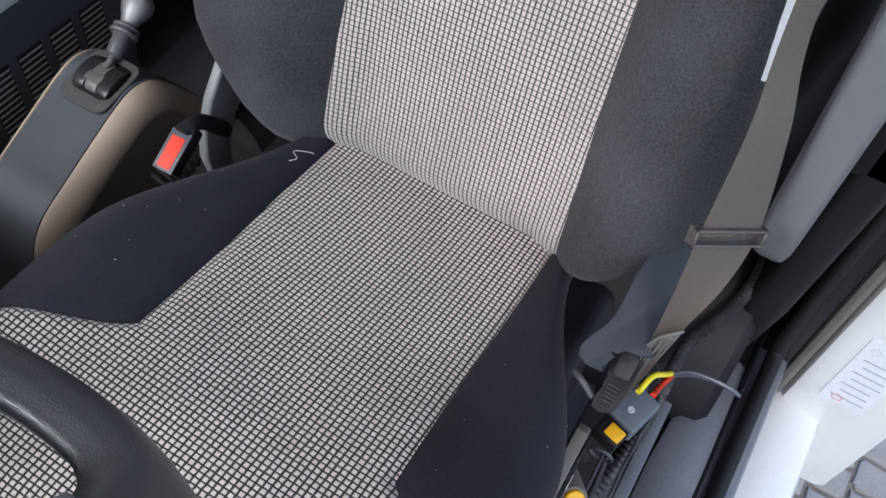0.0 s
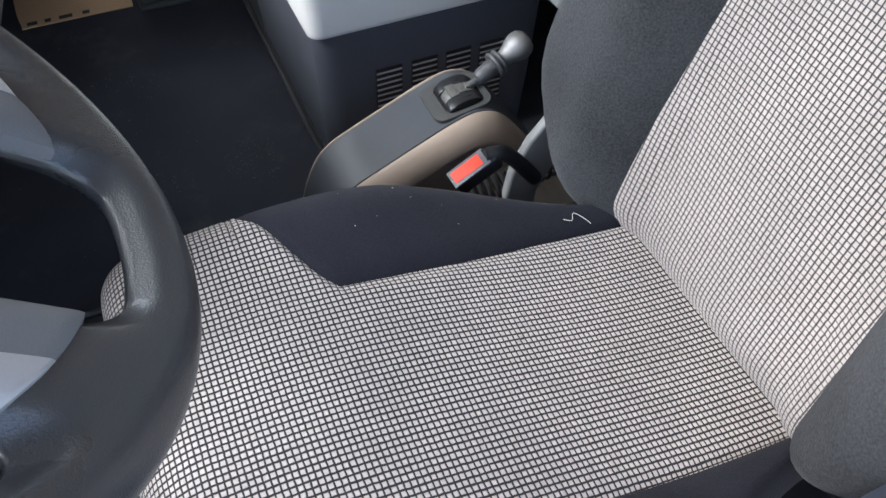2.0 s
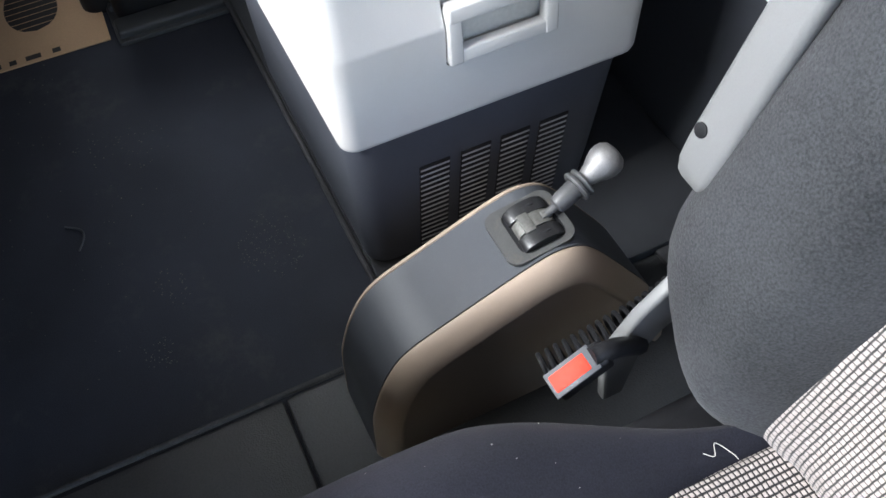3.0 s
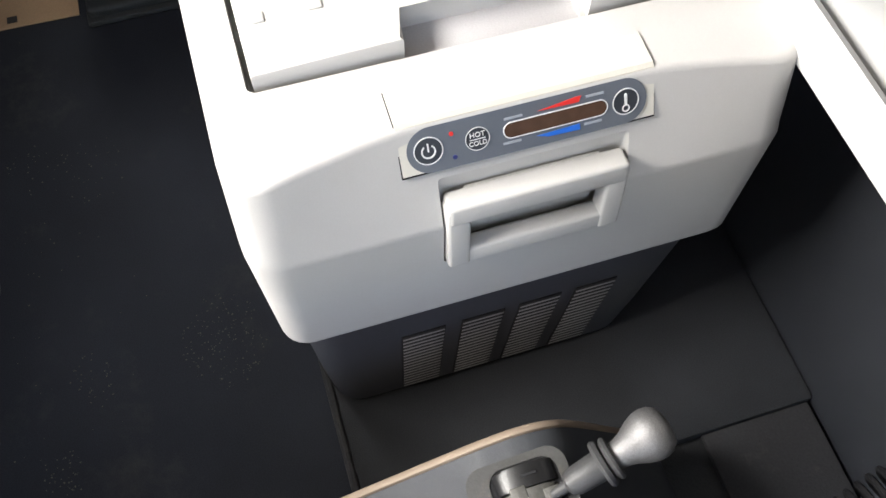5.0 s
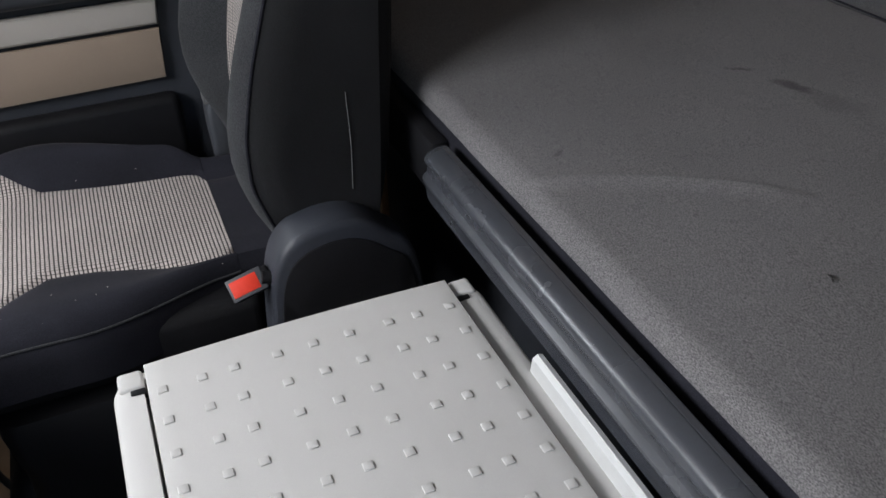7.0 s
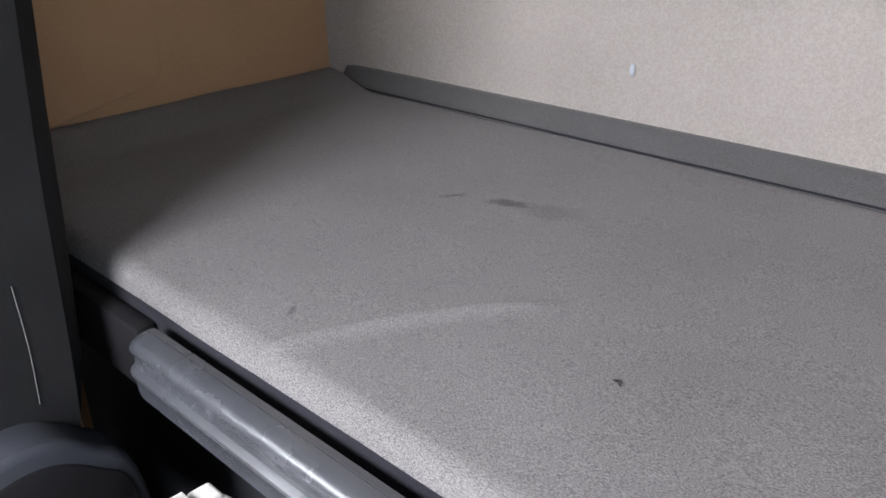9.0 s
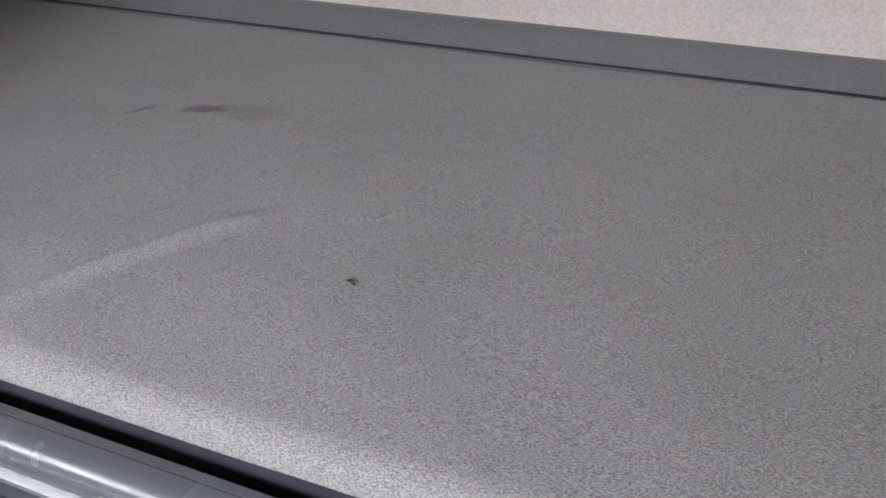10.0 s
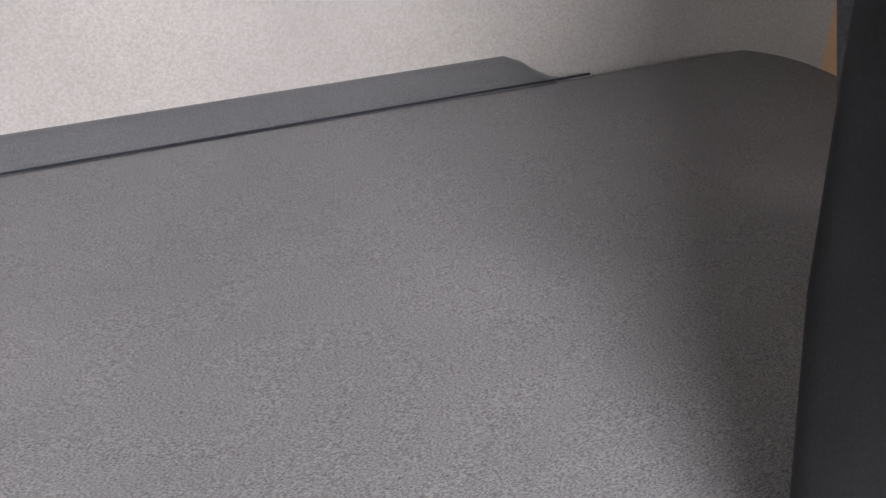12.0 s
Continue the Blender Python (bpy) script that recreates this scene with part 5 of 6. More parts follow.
part("plate", loft([[(0.133 + dx * f + k * -0.0006, -0.035 + dy - 0.26 * (z - 0.57), z) for dx, dy in ((-0.008, -0.002), (0.008, -0.002), (0.008, 0.002), (-0.008, 0.002))] for k, (z, f) in enumerate(((0.548, 0.55), (0.552, 0.8), (0.575, 0.8), (0.582, 1.2), (0.60, 1.4), (0.625, 1.3)))]), SILVER_PAINT, tongue, angle=30)
part("grip", rbox((0.117, -0.058, 0.592), (0.145, -0.043, 0.622), 0.004, 2), GREY_PL, tongue, "grey tongue grip")


def build_buckle(name, label, f, b, w, group, hang_on, across=(1, 0, 0)):
    f, b = Vector(f), Vector(b)
    d = (b - f).normalized()
    r = Vector(across)
    r = (r - d * r.dot(d)).normalized()
    m = Matrix.Translation((f + b) / 2) @ Matrix((r, d, r.cross(d))).transposed().to_4x4()
    t = thing(name, tuple(b), label, "belt buckle", group)
    L = (b - f).length
    s = 1 if r.cross(d).z > 0 else -1
    part("case", rbox((-w / 2, -L / 2 - 0.004, min(0, -s * 0.02)), (w / 2, L / 2 + 0.012, max(0, -s * 0.02)), 0.004, 3, m), BLACK_PL, t, "black buckle case")
    part("rim_frame", rbox((-w / 2 - 0.001, -L / 2 - 0.005, -0.0012), (w / 2 + 0.001, L / 2 + 0.003, 0.0016), 0.0012, 2, m), CONSOLE_PL, t, "worn grey rim")
    part("release_button", rbox((-w / 2 + 0.003, -L / 2 - 0.002, -0.002), (w / 2 - 0.003, L / 2 - 0.004, 0.0034), 0.0015, 2, m), RED_BTN, t, "orange-red release button")
    part("stalk", tube([tuple(b), tuple(b + d * 0.03 + Vector((0, 0, -0.02))), hang_on], 0.009, 10), BLACK_PL, t)
    return t


build_buckle("belt_buckle", "black belt buckle with orange-red button beside the driver seat", (0.622, 0.132, 0.281), (0.623, 0.098, 0.299), 0.023, "belt buckles", (0.645, 0.02, 0.22))
build_buckle("belt_buckle", "black belt buckle with red button beside the passenger seat", (1.676, 0.046, 0.370), (1.676, 0.009, 0.380), 0.028, "belt buckles", (1.70, -0.03, 0.3), (0.72, 0, 0.69))

# hinge covers of the driver backrest
# a sloping shroud beside the cushion, with a lobe at its foot, and the belt anchor that comes out from under it
shroud = Matrix.Translation((0.135, 0.102, 0.343)) @ Matrix(((0.9987, 0.0, 0.0502), (-0.0252, 0.8645, 0.502), (-0.0434, -0.5026, 0.8634))).to_4x4()
shroud_line = [(p.x, p.y) for p in spline([(x, y, 0) for x, y in ((0.0003, 0.0265), (0.0115, 0.0275), (0.0225, 0.026), (0.0268, 0.018), (0.0225, 0.0035), (0.0145, -0.0135), (0.0125, -0.032), (0.0125, -0.068), (0.006, -0.11), (-0.02, -0.12), (-0.027, -0.09), (-0.029, -0.045), (-0.031, -0.014), (-0.027, -0.002), (-0.003, 0.003), (0.0003, 0.010))], 4)]
solid("hinge_cover", prism(shroud_line, 0.012, shroud @ Matrix.Translation((0, 0, -0.012)), 0.003, 3),
      material("slate_hinge_plastic", (0.024, 0.028, 0.039), 0.55, spec=0.25, grain=900, bump=0.1), "slate grey plastic hinge cover beside the driver seat", "hinge cover", "hinge covers", angle=50)
solid("hinge_cover", prism([(0.045, 0.12), (0.056, 0.20), (0.05, 0.235), (0.03, 0.275), (0.0, 0.31), (-0.04, 0.33), (-0.04, 0.26), (0.0, 0.235), (0.02, 0.20), (0.02, 0.12)], 0.014, Matrix.Translation((0.645, 0, 0)) @ AX_YZ, 0.004, 3),
      LIGHT_GREY, "light grey plastic hinge cover between driver seat and console", "hinge cover", "hinge covers")
dome = [Vector(p) for p in ((0.022, 0.20, 0), (0.014, 0.31, 0), (0.006, 0.375, 0), (-0.008, 0.415, 0), (-0.032, 0.438, 0), (-0.072, 0.448, 0), (-0.112, 0.442, 0), (-0.15, 0.415, 0), (-0.185, 0.37, 0), (-0.205, 0.20, 0))]
DOME_PL = material("blue_black_hinge_plastic", (0.03, 0.033, 0.042), 0.5, grain=800, bump=0.12, vary=0.15)
dome_cover = thing("hinge_cover", (1.68, -0.09, 0.2), "dark rounded plastic hinge cover of the passenger seat", "hinge cover", "hinge covers")


def dome_loop(x, f):
    return [(x, -0.097 + (p.x + 0.09) * f, 0.2 + (p.y - 0.2) * f) for p in spline(dome, 5)]


part("shell", loft([dome_loop(x, f) for x, f in ((1.652, 0.955), (1.654, 0.98), (1.658, 0.997), (1.664, 1.0), (1.70, 1.0), (1.712, 0.99), (1.716, 0.96))]), DOME_PL, dome_cover)
# side face coloured darker than the shell's rim
part("side_face", loft([dome_loop(x, f) for x, f in ((1.653, 0.90), (1.6495, 0.90), (1.6485, 0.89), (1.6485, 0.6))]), BLACK_PL, dome_cover, "black side face, darker than the shell")
anchor = thing("belt_anchor", (0.115, 0.15, 0.30), "black belt anchor with a ribbed grip beside the seat cushion", "belt anchor")
am = shroud @ Matrix.Translation((-0.001, 0.0, -0.024)) @ Matrix.Diagonal((0.8, 0.8, 0.9, 1))
part("anchor_body", prism([(p.x, p.y) for p in spline([(x, y, 0) for x, y in ((0.001, 0.002), (-0.016, -0.004), (-0.030, -0.004), (-0.0305, 0.014), (-0.0285, 0.05), (-0.0245, 0.068), (-0.0075, 0.0735), (-0.0015, 0.066), (-0.005, 0.042), (0.001, 0.02))], 4)], 0.010, am, 0.002, 2), BLACK_PL, anchor)
# the slot is a thin raised plate, its depth given by black colour
part("slot", prism(rrect(-0.026, -0.006, 0.002, 0.03, 0.004), 0.002, am @ Matrix.Translation((0, 0, 0.0095)), 0.0008), SHADE_BLACK, anchor, "black plate painting the shade of a slot")
for k in range(5):
    part("grip_rib", rbox((-0.023, 0.040 + 0.0045 * k, 0.009), (-0.008, 0.042 + 0.0045 * k, 0.0125), 0.0006, 1, am), DUSTY_PL, anchor)
part("steel_pin", tube([shroud @ Vector(p) for p in ((0.0, 0.05, -0.02), (0.012, 0.042, -0.012), (0.022, 0.038, -0.02))], 0.003, 8), LEVER_GREY, anchor, "bare steel pin")


# heated seat switches and loose wiring beside the seat base
def build_switch_panel():
    t = thing("switch_panel", (0.122, 0.21, 0.16), "dusty taupe seat side panel with three rocker switches", "switch panel")
    part("panel", prism([(0.36, 0.20), (0.36, 0.262), (0.15, 0.262), (0.138, 0.25), (0.14, 0.19), (0.17, 0.18), (0.27, 0.185)], 0.012, Matrix.Translation((0.121, 0, 0)) @ AX_YZ, 0.002), TAUPE_PL, t)
    for i in range(3):
        y = 0.185 + 0.0255 * i
        s = part("rocker_switch", rbox((0.1165, y - 0.0105, 0.213), (0.1235, y + 0.0105, 0.252), 0.002, 2), BLACK_PL, t, "black rocker switch")
        part("switch_mark", join(rbox((0.1158, y - 0.004, 0.221), (0.1168, y - 0.0025, 0.238), 0), rbox((0.1158, y - 0.004, 0.221), (0.1168, y + 0.005, 0.2228), 0)), INK_WHITE, s, "white seat symbol strokes")
    return t


build_switch_panel()


def build_connector():
    t = thing("wiring_connector", (0.10, 0.08, 0.16), "grey wiring connector with amber latch and yellow and red leads", "wiring connector")
    ax = Vector((-0.019, -0.068, -0.006)).normalized()
    side = Vector((-0.6, 0.45, 0)).normalized()
    side = (side - ax * side.dot(ax)).normalized()
    n = ax.cross(side)
    if n.z < 0:
        n = -n
    m = Matrix.Translation((0.0935, 0.0695, 0.196)) @ Matrix((ax, n.cross(ax), n)).transposed().to_4x4()
    part("housing", rbox((-0.024, -0.0165, -0.018), (0.024, 0.0165, 0.004), 0.003, 3, m), SLATE_PL, t)
    part("screw", lathe([(0.004, 0), (0.0036, 0.0014), (0.002, 0.0016), (0.0014, 0.0008), (0.0, 0.0008)], m @ Matrix.Translation((-0.006, 0.001, 0.0042)), 16), SILVER_PAINT, t, "pale screw head")
    part("sleeve", rbox((-0.048, -0.014, -0.017), (-0.0245, 0.014, 0.001), 0.003, 2, m), BLACK_PL, t, "black connector sleeve")
    part("latch", rbox((-0.0445, -0.0125, -0.003), (-0.029, 0.005, 0.003), 0.0015, 2, m), AMBER, t, "amber latch")
    part("yellow_lead", tube([(0.098, 0.060, 0.213), (0.092, 0.032, 0.206), (0.080, 0.000, 0.168), (0.072, -0.035, 0.118)], 0.0032, 10), YELLOW, t, "yellow lead")
    part("red_lead", tube([(0.083, 0.046, 0.196), (0.079, 0.012, 0.158), (0.069, -0.046, 0.098)], 0.0032, 10), RED_BTN, t, "red lead")
    part("wire", tube([(0.071, -0.036, 0.117), (0.055, -0.043, 0.127), (0.03, -0.047, 0.129), (0.008, -0.049, 0.126), (-0.004, -0.049, 0.121)], 0.0026, 8), WIRE_NAVY, t, "navy-grey wire")
    part("wire", tube([(0.068, -0.045, 0.099), (0.052, -0.049, 0.112), (0.03, -0.052, 0.119), (0.01, -0.053, 0.119), (-0.002, -0.053, 0.115)], 0.0026, 8), WIRE_NAVY, t, "navy-grey wire")
    return t


build_connector()


def corrugated(points, radius, pitch=0.0062):
    line = spline(points, 60)
    length = sum((b - a).length for a, b in zip(line, line[1:]))
    return tube(points, radius, 12, smooth=max(20, int(length / pitch * 6 / (len(points) - 1))), radii=lambda s: 1 + 0.16 * math.sin(2 * math.pi * s * length / pitch))


solid("corrugated_hose", corrugated([(0.098, 0.215, 0.065), (0.085, 0.11, 0.04), (0.072, 0.024, 0.05), (0.069, -0.044, 0.05), (0.069, -0.090, 0.054), (0.064, -0.128, 0.064), (0.050, -0.155, 0.078), (0.039, -0.178, 0.092), (0.03, -0.215, 0.107), (0.03, -0.28, 0.11)], 0.0078, 0.0052), DUSTY_PL, "black corrugated cable hose along the sill", "cable hose")


def build_loom():
    t = thing("wiring_loom", (0.09, 0.05, 0.02), "tangled dusty black wiring loom beside the seat base", "wiring loom")
    rnd = random.Random(21)
    for k in range(4):
        dx, dz = 0.012 * (k % 4) + rnd.uniform(-0.003, 0.003), 0.018 * (k // 3) + rnd.uniform(-0.004, 0.004)
        pts = [(0.118 - 0.2 * dx, 0.20 - 0.02 * k, 0.10 + dz)]
        for i in range(4):
            pts.append((0.112 - dx + rnd.uniform(-0.006, 0.006), 0.13 - 0.055 * i + rnd.uniform(-0.01, 0.01), 0.055 + dz + rnd.uniform(-0.012, 0.012)))
        pts.append((0.125, -0.12, 0.06 + dz))
        part("cable", tube(pts, rnd.choice((0.0022, 0.003, 0.0038)), 8), DUSTY_PL, t)
    for y in (0.075, -0.02):
        part("cable_tie", ring(0.013, 0.0142, Matrix.Translation((0.098, y, 0.07)) @ Matrix.Rotation(radians(84), 4, "X"), h=0.003), GREY_PL, t, "grey cable tie")
    return t


build_loom()


def build_control_box():
    t = thing("control_box", (0.085, 0.24, 0.05), "black seat control box beside the seat base", "control box")
    m = Matrix.Translation((0.083, 0.238, 0.135)) @ Matrix.Rotation(radians(18), 4, "Z") @ Matrix.Rotation(radians(-10), 4, "X")
    part("case", rbox((-0.026, -0.036, -0.05), (0.026, 0.036, 0.03), 0.004, 3, m), DUSTY_PL, t)
    part("badge_bar", rbox((-0.010, -0.020, 0.03), (-0.004, 0.002, 0.0306), 0, 1, m), LIGHT_GREY, t, "pale maker badge bar")
    part("bracket", rbox((-0.031, -0.044, -0.055), (-0.0265, 0.05, 0.034), 0.002, 2, m), TAUPE_PL, t, "worn steel bracket")
    return t


build_control_box()
solid("rubber_boot", lathe([(0.012, 0), (0.012, 0.006), (0.008, 0.010), (0.0105, 0.014), (0.007, 0.019), (0.009, 0.023), (0.006, 0.028), (0.008, 0.032), (0.005, 0.037), (0.005, 0.06)], Matrix.Translation((0.108, 0.250, 0.165)) @ Matrix.Rotation(radians(12), 4, "Y"), 16), DUSTY_PL, "small black rubber lever boot", "rubber boot")
cap = thing("air_valve", (0.10, 0.17, 0.15), "taupe air valve with an amber cap beside the seat base", "air valve")
cm = Matrix.Translation((0.105, 0.165, 0.150)) @ Vector((-0.35, 0.62, 0.7)).to_track_quat("Z", "Y").to_matrix().to_4x4()
part("valve_body", lathe([(0.014, -0.05), (0.014, 0.0), (0.0125, 0.002)], cm, 20), TAUPE_PL, cap)
part("cap", lathe([(0.0105, 0.001), (0.0105, 0.006), (0.009, 0.0075), (0.0, 0.0075)], cm, 20), AMBER, cap, "amber cap")
solid("seat_bracket", join(rbox((0.105, 0.27, 0.10), (0.16, 0.36, 0.19), 0.006, 2), rbox((0.12, 0.30, 0.19), (0.15, 0.42, 0.205), 0.003, 2)), RUBBER, "dusty black seat suspension bracket", "seat bracket")
solid("sill_plate", join(rbox((0.045, -0.10, -0.056), (0.062, 0.60, -0.022), 0.003, 2), rbox((0.064, -0.10, -0.056), (0.076, 0.60, -0.034), 0.003, 2)), SILL_GREY, "scuffed grey metal cable channel beside the sill", "cable channel")
solid("sill_cover", loft([[(x, y, z) for x, z in ((0.042 - w, -0.06), (0.042 - w, -0.033 - h), (0.034 - w, -0.026 - h), (-0.012, -0.022 - h), (-0.022, -0.028 - h), (-0.026, -0.06))] for y, w, h in ((-0.20, 0.03, 0.02), (-0.15, 0.02, 0.012), (-0.09, 0.006, 0.004), (0.0, 0, 0), (0.5, 0, 0), (1.04, 0, 0))]), SILL_GREY, "scuffed blue-grey plastic sill cover", "sill cover", kind="structure")
solid("floor_bolt", lathe([(0.011, 0), (0.011, 0.002), (0.007, 0.003), (0.007, 0.009), (0.005, 0.010), (0.0, 0.010)], Matrix.Translation((0.088, 0.17, -0.055)), 18), RUBBER, "dusty floor bolt beside the seat base", "floor bolt")
solid("rear_floor_panel", loft([[(x, y, z) for x, z in ((0.0, -0.06), (0.0, z0 - 0.02), (0.012, z0), (0.20, z0 + 0.012), (0.20, -0.06))] for y, z0 in ((-0.40, 0.10), (-0.20, 0.085), (-0.11, 0.02), (-0.07, -0.04))]), BLACK_PL, "dark moulded floor panel behind the driver seat", "floor panel", kind="structure")
handle = thing("seat_lever", (0.285, 0.515, 0.18), "black seat adjustment lever under the seat front", "seat lever")
part("paddle", loft([[(0.285 + dx * s, 0.515 + dy * s, z) for dx, dy in rrect(-0.016, 0.016, -0.011, 0.011, 0.009)] for z, s in ((0.15, 0.5), (0.16, 0.8), (0.19, 1), (0.21, 1.1), (0.222, 0.9), (0.226, 0.5))]), DUSTY_PL, handle)
part("shaft", tube([(0.285, 0.515, 0.155), (0.28, 0.50, 0.12), (0.27, 0.45, 0.10)], 0.007, 10), DUSTY_PL, handle)
solid("seat_front_cover", rbox((0.17, 0.478, 0.10), (0.56, 0.492, 0.245), 0.006, 2), DUSTY_PL, "black seat base front cover", "seat cover")

# dashboard and passenger door
dash = thing("dashboard", (1.4, 1.0, 0.2), "dark plastic dashboard with a beige lower trim", "dashboard")
part("dash_body", prism([(0.62, 0.46), (0.84, 0.385), (1.33, 0.255), (1.6, 0.215), (2.29, 0.215), (2.29, 0.52), (1.3, 0.53), (0.62, 0.58)], 0.25, Matrix.Translation((0, 0.545, 0)) @ AX_XZ, 0.015, 3), DARK_PL, dash)
part("dash_top", prism([(0.82, 0.20), (0.80, 0.50), (0.95, 0.60), (1.2, 0.66), (1.44, 0.66), (1.44, 0.20)], 1.66, Matrix.Translation((0.625, 0, 0)) @ AX_YZ, 0.02, 3), DARK_PL, dash, "dark upper dashboard")
part("dash_driver_side", rbox((-0.03, 0.82, 0.30), (0.62, 1.44, 0.68), 0.03, 3), DARK_PL, dash, "dark instrument housing")
part("dash_trim", prism([(0.64, 0.475), (0.86, 0.402), (1.2, 0.315), (1.2, 0.40), (0.9, 0.50), (0.64, 0.56)], 0.008, Matrix.Translation((0, 0.539, 0)) @ AX_XZ, 0.003), BEIGE_PL, dash, "beige trim panel")
part("dash_edge_strip", tube([(0.62, 0.545, 0.462), (0.84, 0.545, 0.388), (1.33, 0.545, 0.258), (1.6, 0.545, 0.218)], 0.005, 8), GREY_PL, dash, "grey edge strip")
door = thing("door_panel", (2.29, 0.4, 0.3), "passenger door lining with two beige bands", "door panel")
part("band", prism([(0.033, 0.412), (0.027, 0.500), (1.2, 0.500), (1.2, 0.400)], 0.012, Matrix.Translation((2.283, 0, 0)) @ AX_YZ, 0.003), BEIGE_PL, door, "beige door band")
part("band", prism([(0.026, 0.508), (0.021, 0.553), (1.2, 0.553), (1.2, 0.508)], 0.016, Matrix.Translation((2.280, 0, 0)) @ AX_YZ, 0.006, 3), material("silver_beige_band", (0.44, 0.41, 0.37), 0.4, grain=900, bump=0.05, vary=0.06), door, "pale grey door band")
part("door_arm", rbox((2.25, 0.0, 0.57), (2.30, 1.2, 0.72), 0.02, 3), DARK_PL, door, "dark upper door lining")
part("door_pocket", rbox((2.262, 0.02, 0.02), (2.30, 1.2, 0.385), 0.015, 3), BLACK_PL, door, "dark lower door pocket")
stalk = thing("belt_stalk", (2.21, -0.02, 0.36), "grey belt stalk beside the passenger backrest", "belt stalk")
part("boot", loft([[(2.20 + x * s, -0.03 + y * s, z) for x, y in rrect(-0.024, 0.024, -0.017, 0.017, 0.009)] for z, s in ((0.28, 0.95), (0.345, 1.08), (0.38, 1.02), (0.392, 0.85))]), CONSOLE_PL, stalk)
part("arm", rbox((2.184, -0.032, 0.388), (2.216, -0.012, 0.56), 0.005, 2), LIGHT_GREY, stalk, "grey metal arm")
solid("footwell_panel", rbox((1.655, -0.10, FLOOR - 0.002), (1.93, 0.372, FLOOR + 0.010), 0.005, 2), VINYL, "grained black vinyl panel beside the passenger footwell", "floor panel", kind="structure")
for x, w, hh in ((1.664, 0.044, 0.024), (1.745, 0.016, 0.022), (1.80, 0.05, 0.03)):
    solid("floor_strip", rbox((x, -0.02, FLOOR + 0.006), (x + w, 0.368, FLOOR + hh), 0.006, 3), VINYL, "worn black rubber floor strip beside the passenger footwell", "floor strip", "floor strips")

# paper mat with a printed sole, and the cable lying on it
Z = FLOOR
mat_ob = thing("paper_mat", (1.88, 0.49, Z), "brown kraft paper floor mat with a printed shoe sole", "paper mat")
part("sheet", prism([(1.684, 0.383), (1.688, 0.600), (1.74, 0.606), (2.16, 0.62), (2.16, 0.44), (2.05, 0.395), (1.97, 0.376), (1.8, 0.379)], 0.0022, Matrix.Translation((0, 0, Z + 0.001))), CARDBOARD, mat_ob)


def sole(outline, name):
    """A printed patch crossed by pale gaps: cut into bars along x."""
    xs = [p[0] for p in outline]
    x0, x1 = min(xs), max(xs)
    k = len(outline)
    bars = bmesh.new()
    n = max(3, int((x1 - x0) / 0.0165))
    for i in range(n):
        a = x0 + (x1 - x0) * i / n
        b = x0 + (x1 - x0) * (i + 0.84) / n
        row = []
        for x in (a, (a + b) / 2, b):
            ys = []
            for j in range(k):
                p, q = outline[j], outline[(j + 1) % k]
                if (p[0] - x) * (q[0] - x) <= 0 and abs(p[0] - q[0]) > 1e-9:
                    ys.append(p[1] + (q[1] - p[1]) * (x - p[0]) / (q[0] - p[0]))
            if len(ys) >= 2:
                row.append((x, min(ys), max(ys)))
        if len(row) == 3:
            z0, z1 = Z + 0.0030, Z + 0.0038
            skew = 0.012
            lp = [(x - skew * (y - 0.5) * 2, y) for x, y, _ in row] + [(x - skew * (y - 0.5) * 2, y) for x, _, y in row[::-1]]
            lo = [bars.verts.new((x, y, z0)) for x, y in lp]
            hi = [bars.verts.new((x, y, z1)) for x, y in lp]
            bars.faces.new(hi)
            for j in range(6):
                bars.faces.new((lo[j], lo[(j + 1) % 6], hi[(j + 1) % 6], hi[j]))
    return part(name, bars, PRINT, mat_ob, "dark printed sole bars")


def oval(cx, cy, rx, ry, bulge=0.0, k=28):
    return [(cx + rx * math.cos(2 * math.pi * i / k), cy + ry * math.sin(2 * math.pi * i / k) * (1 + bulge * math.cos(2 * math.pi * i / k))) for i in range(k)]


sole(oval(1.852, 0.496, 0.084, 0.046, -0.22), "sole_print")
sole(oval(1.992, 0.488, 0.042, 0.034, 0.1), "heel_print")
for y, w in ((0.415, 0.014), (0.455, 0.026), (0.49, 0.012), (0.52, 0.02)):
    part("print_bar", rbox((1.694, y - w / 2 + 0.06, Z + 0.003), (1.706, y + w / 2 + 0.06, Z + 0.0038), 0), PRINT, mat_ob, "unreadable dark printing")
solid("loose_cable", tube([(2.02, 0.47, 0.03), (1.96, 0.462, Z + 0.016), (1.90, 0.435, Z + 0.009), (1.86, 0.40, Z + 0.009), (1.848, 0.37, Z + 0.008)], 0.006, 10), GLOSS_BLACK, "black cable lying on the paper mat", "cable")

# lint and threads
solid("loose_thread", tube([(0.514, 0.062, 0.2925), (0.508, 0.056, 0.2945), (0.517, 0.049, 0.2935), (0.504, 0.042, 0.2935), (0.498, 0.040, 0.2925)], 0.00036, 6), THREAD, "pale loose thread on the seat bolster", "thread", "loose threads")
solid("loose_thread", tube([(1.300, 0.541, FLOOR + 0.002), (1.285, 0.523, FLOOR + 0.004), (1.270, 0.518, FLOOR + 0.006), (1.257, 0.523, FLOOR + 0.004), (1.246, 0.531, FLOOR + 0.002)], 0.0016, 6), GREY_PL, "grey loose thread on the floor mat", "thread", "loose threads")


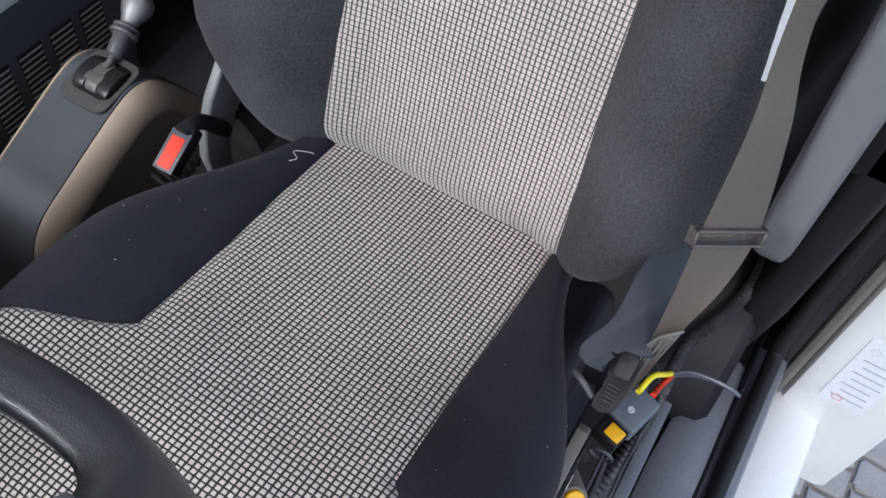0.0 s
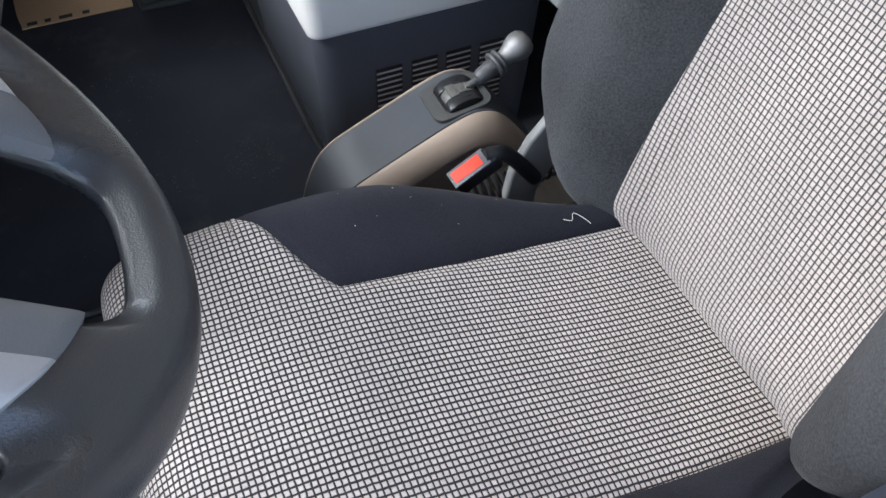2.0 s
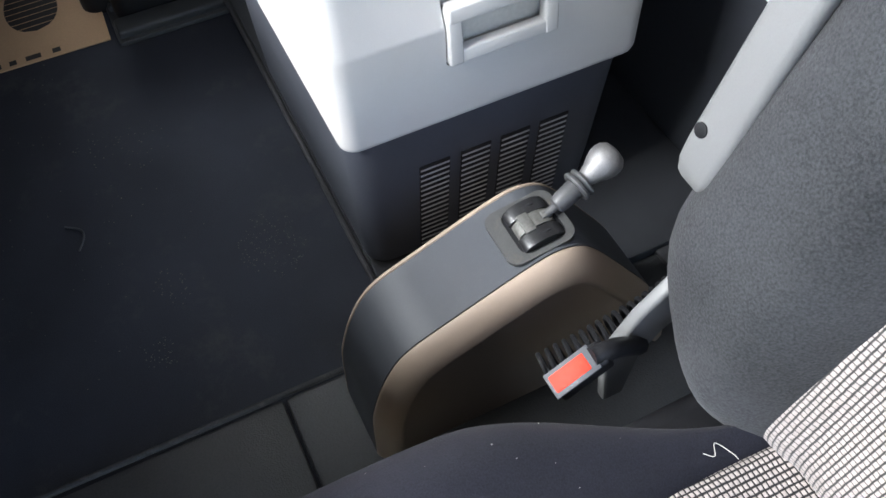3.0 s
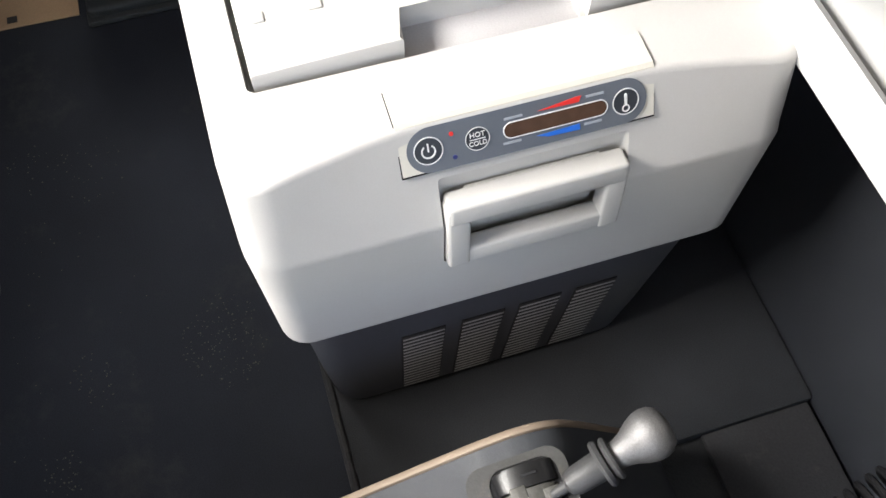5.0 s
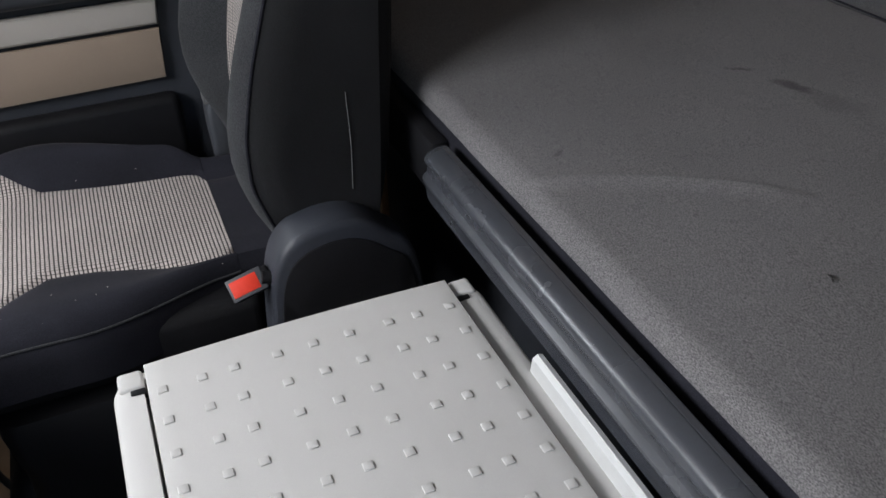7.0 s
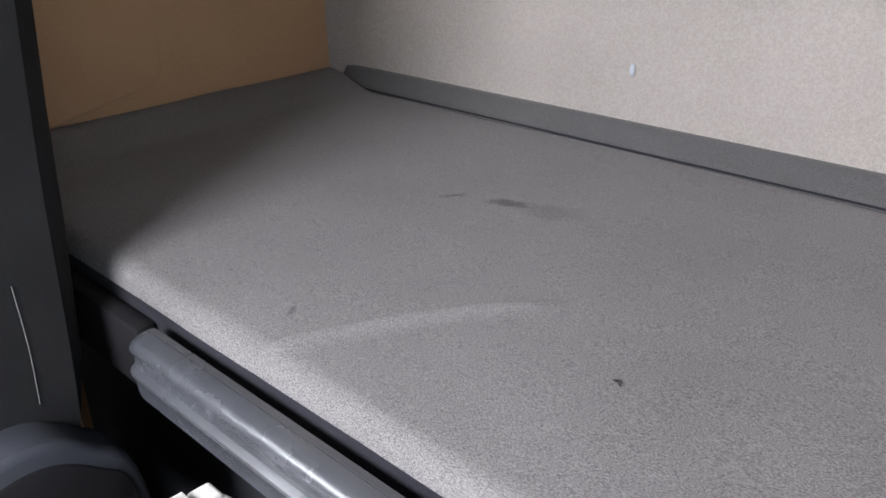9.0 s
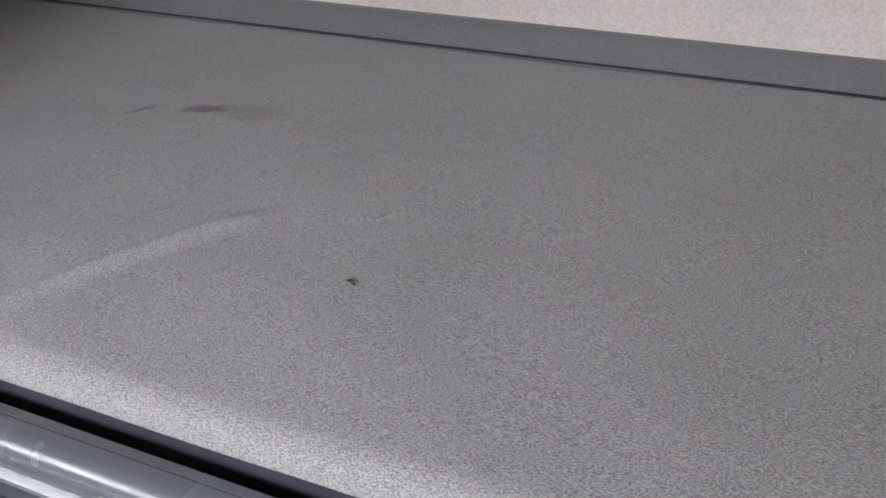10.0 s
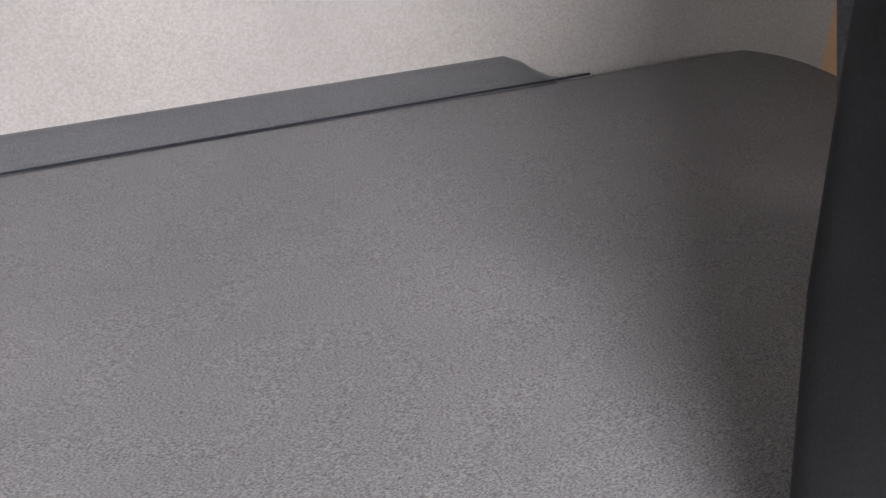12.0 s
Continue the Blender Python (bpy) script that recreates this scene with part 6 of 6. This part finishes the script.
def crumbs(spots, seed):
    """Loose grit: tiny uneven grains scattered in patches."""
    rnd = random.Random(seed)
    bm = bmesh.new()
    for cx, cy, r, n in spots:
        for i in range(n):
            a, d = rnd.uniform(0, 2 * math.pi), r * rnd.random() ** 0.6
            x, y, s = cx + d * math.cos(a), cy + d * 0.8 * math.sin(a), rnd.uniform(0.0005, 0.0015)
            base = [bm.verts.new((x + s * rnd.uniform(0.6, 1.3) * math.cos(k * 2.1 + a), y + s * rnd.uniform(0.6, 1.3) * math.sin(k * 2.1 + a), FLOOR + 0.0002)) for k in range(3)]
            tip = bm.verts.new((x, y, FLOOR + s * 0.9))
            for k in range(3):
                bm.faces.new((base[k], base[(k + 1) % 3], tip))
    return bm


solid("floor_crumbs", crumbs(((1.13, 0.275, 0.062, 190), (1.03, 0.467, 0.03, 45), (1.125, 0.426, 0.035, 40), (1.412, 0.40, 0.06, 45), (1.435, 0.475, 0.04, 25), (1.31, 0.46, 0.05, 12), (1.2, 0.5, 0.2, 40), (1.5, 0.6, 0.25, 40)), 5), material("dry_crumbs", (0.15, 0.14, 0.11), 0.9), "tan grit and dry crumbs scattered over the floor mat", "grit", kind="stuff")
# ribbed rubber driver mat: raised blocks
mat2 = thing("driver_mat", (0.4, 0.66, FLOOR), "dusty ribbed black rubber driver floor mat", "floor mat")
part("mat_sheet", rbox((0.17, 0.40, FLOOR - 0.001), (0.655, 0.95, FLOOR + 0.004), 0.002), material("dust_in_mat_joints", (0.17, 0.162, 0.15), 0.9, grain=300, bump=0.4, vary=0.4, blotch=14, dirt=(0.03, 0.03, 0.03), dirt_amount=0.7, dirt_scale=13), mat2, "dust lying in the joints of the mat")
blk = to_mesh("mat_block", rbox((-0.0145, -0.0088, -0.001), (0.0145, 0.0088, 0.0026), 0.001, 1), DRIVER_MAT)
for i in range(15):
    for j in range(20):
        if (i + 2 * j) % 17 == 3:
            continue
        o = new("mat_block", blk)
        o.matrix_basis = Matrix.Translation((0.19 + 0.0325 * i, 0.42 + 0.0212 * j, FLOOR + 0.0045)) @ Matrix.Rotation(radians(random.uniform(-1.2, 1.2)), 4, "Z")
        hang(o, mat2)

# cobbles outside the door
rnd = random.Random(5)
shapes = []
for k in range(5):
    bm = rbox((-0.047, -0.047, -0.05), (0.047, 0.047, 0.0), 0.012, 2)
    for v in bm.verts:
        v.co += Vector((rnd.uniform(-0.006, 0.006), rnd.uniform(-0.006, 0.006), rnd.uniform(-0.004, 0.003)))
    shapes.append(to_mesh("cobble", bm, COBBLE))
for i in range(17):
    for j in range(17):
        o = new("cobble", shapes[(i * 7 + j * 3) % 5])
        o.matrix_basis = Matrix.Translation((-1.55 + 0.104 * i, -1.75 + 0.104 * j + 0.05 * (i % 2), -1.237 + rnd.uniform(-0.004, 0.004))) @ Matrix.Rotation(radians(rnd.uniform(-4, 4)), 4, "Z")
        hang(o, ground)
label = thing("jamb_label", (-0.16, -0.2345, -0.02), "pale printed label on the white door jamb", "label")
part("sheet", rbox((-0.185, -0.2348, -0.07), (-0.125, -0.2338, 0.09), 0), material("pale_label", (0.70, 0.71, 0.75), 0.4, bump=0), label)
for i in range(7):
    part("print_bar", rbox((-0.180 + 0.003 * (i % 3), -0.2337, -0.055 + 0.016 * i), (-0.135 - 0.006 * (i % 2), -0.2334, -0.0525 + 0.016 * i), 0), PALE_PRINT, label, "unreadable grey print bar")
part("print_box", ring(0.007, 0.0078, Matrix.Translation((-0.140, -0.2337, 0.066)) @ Matrix.Rotation(radians(90), 4, "X"), sides=4), PALE_PRINT, label, "small printed box")
part("print_ring", ring(0.006, 0.0072, Matrix.Translation((-0.146, -0.2337, -0.058)) @ Matrix.Rotation(radians(90), 4, "X")), INK_RED, label, "red printed ring")
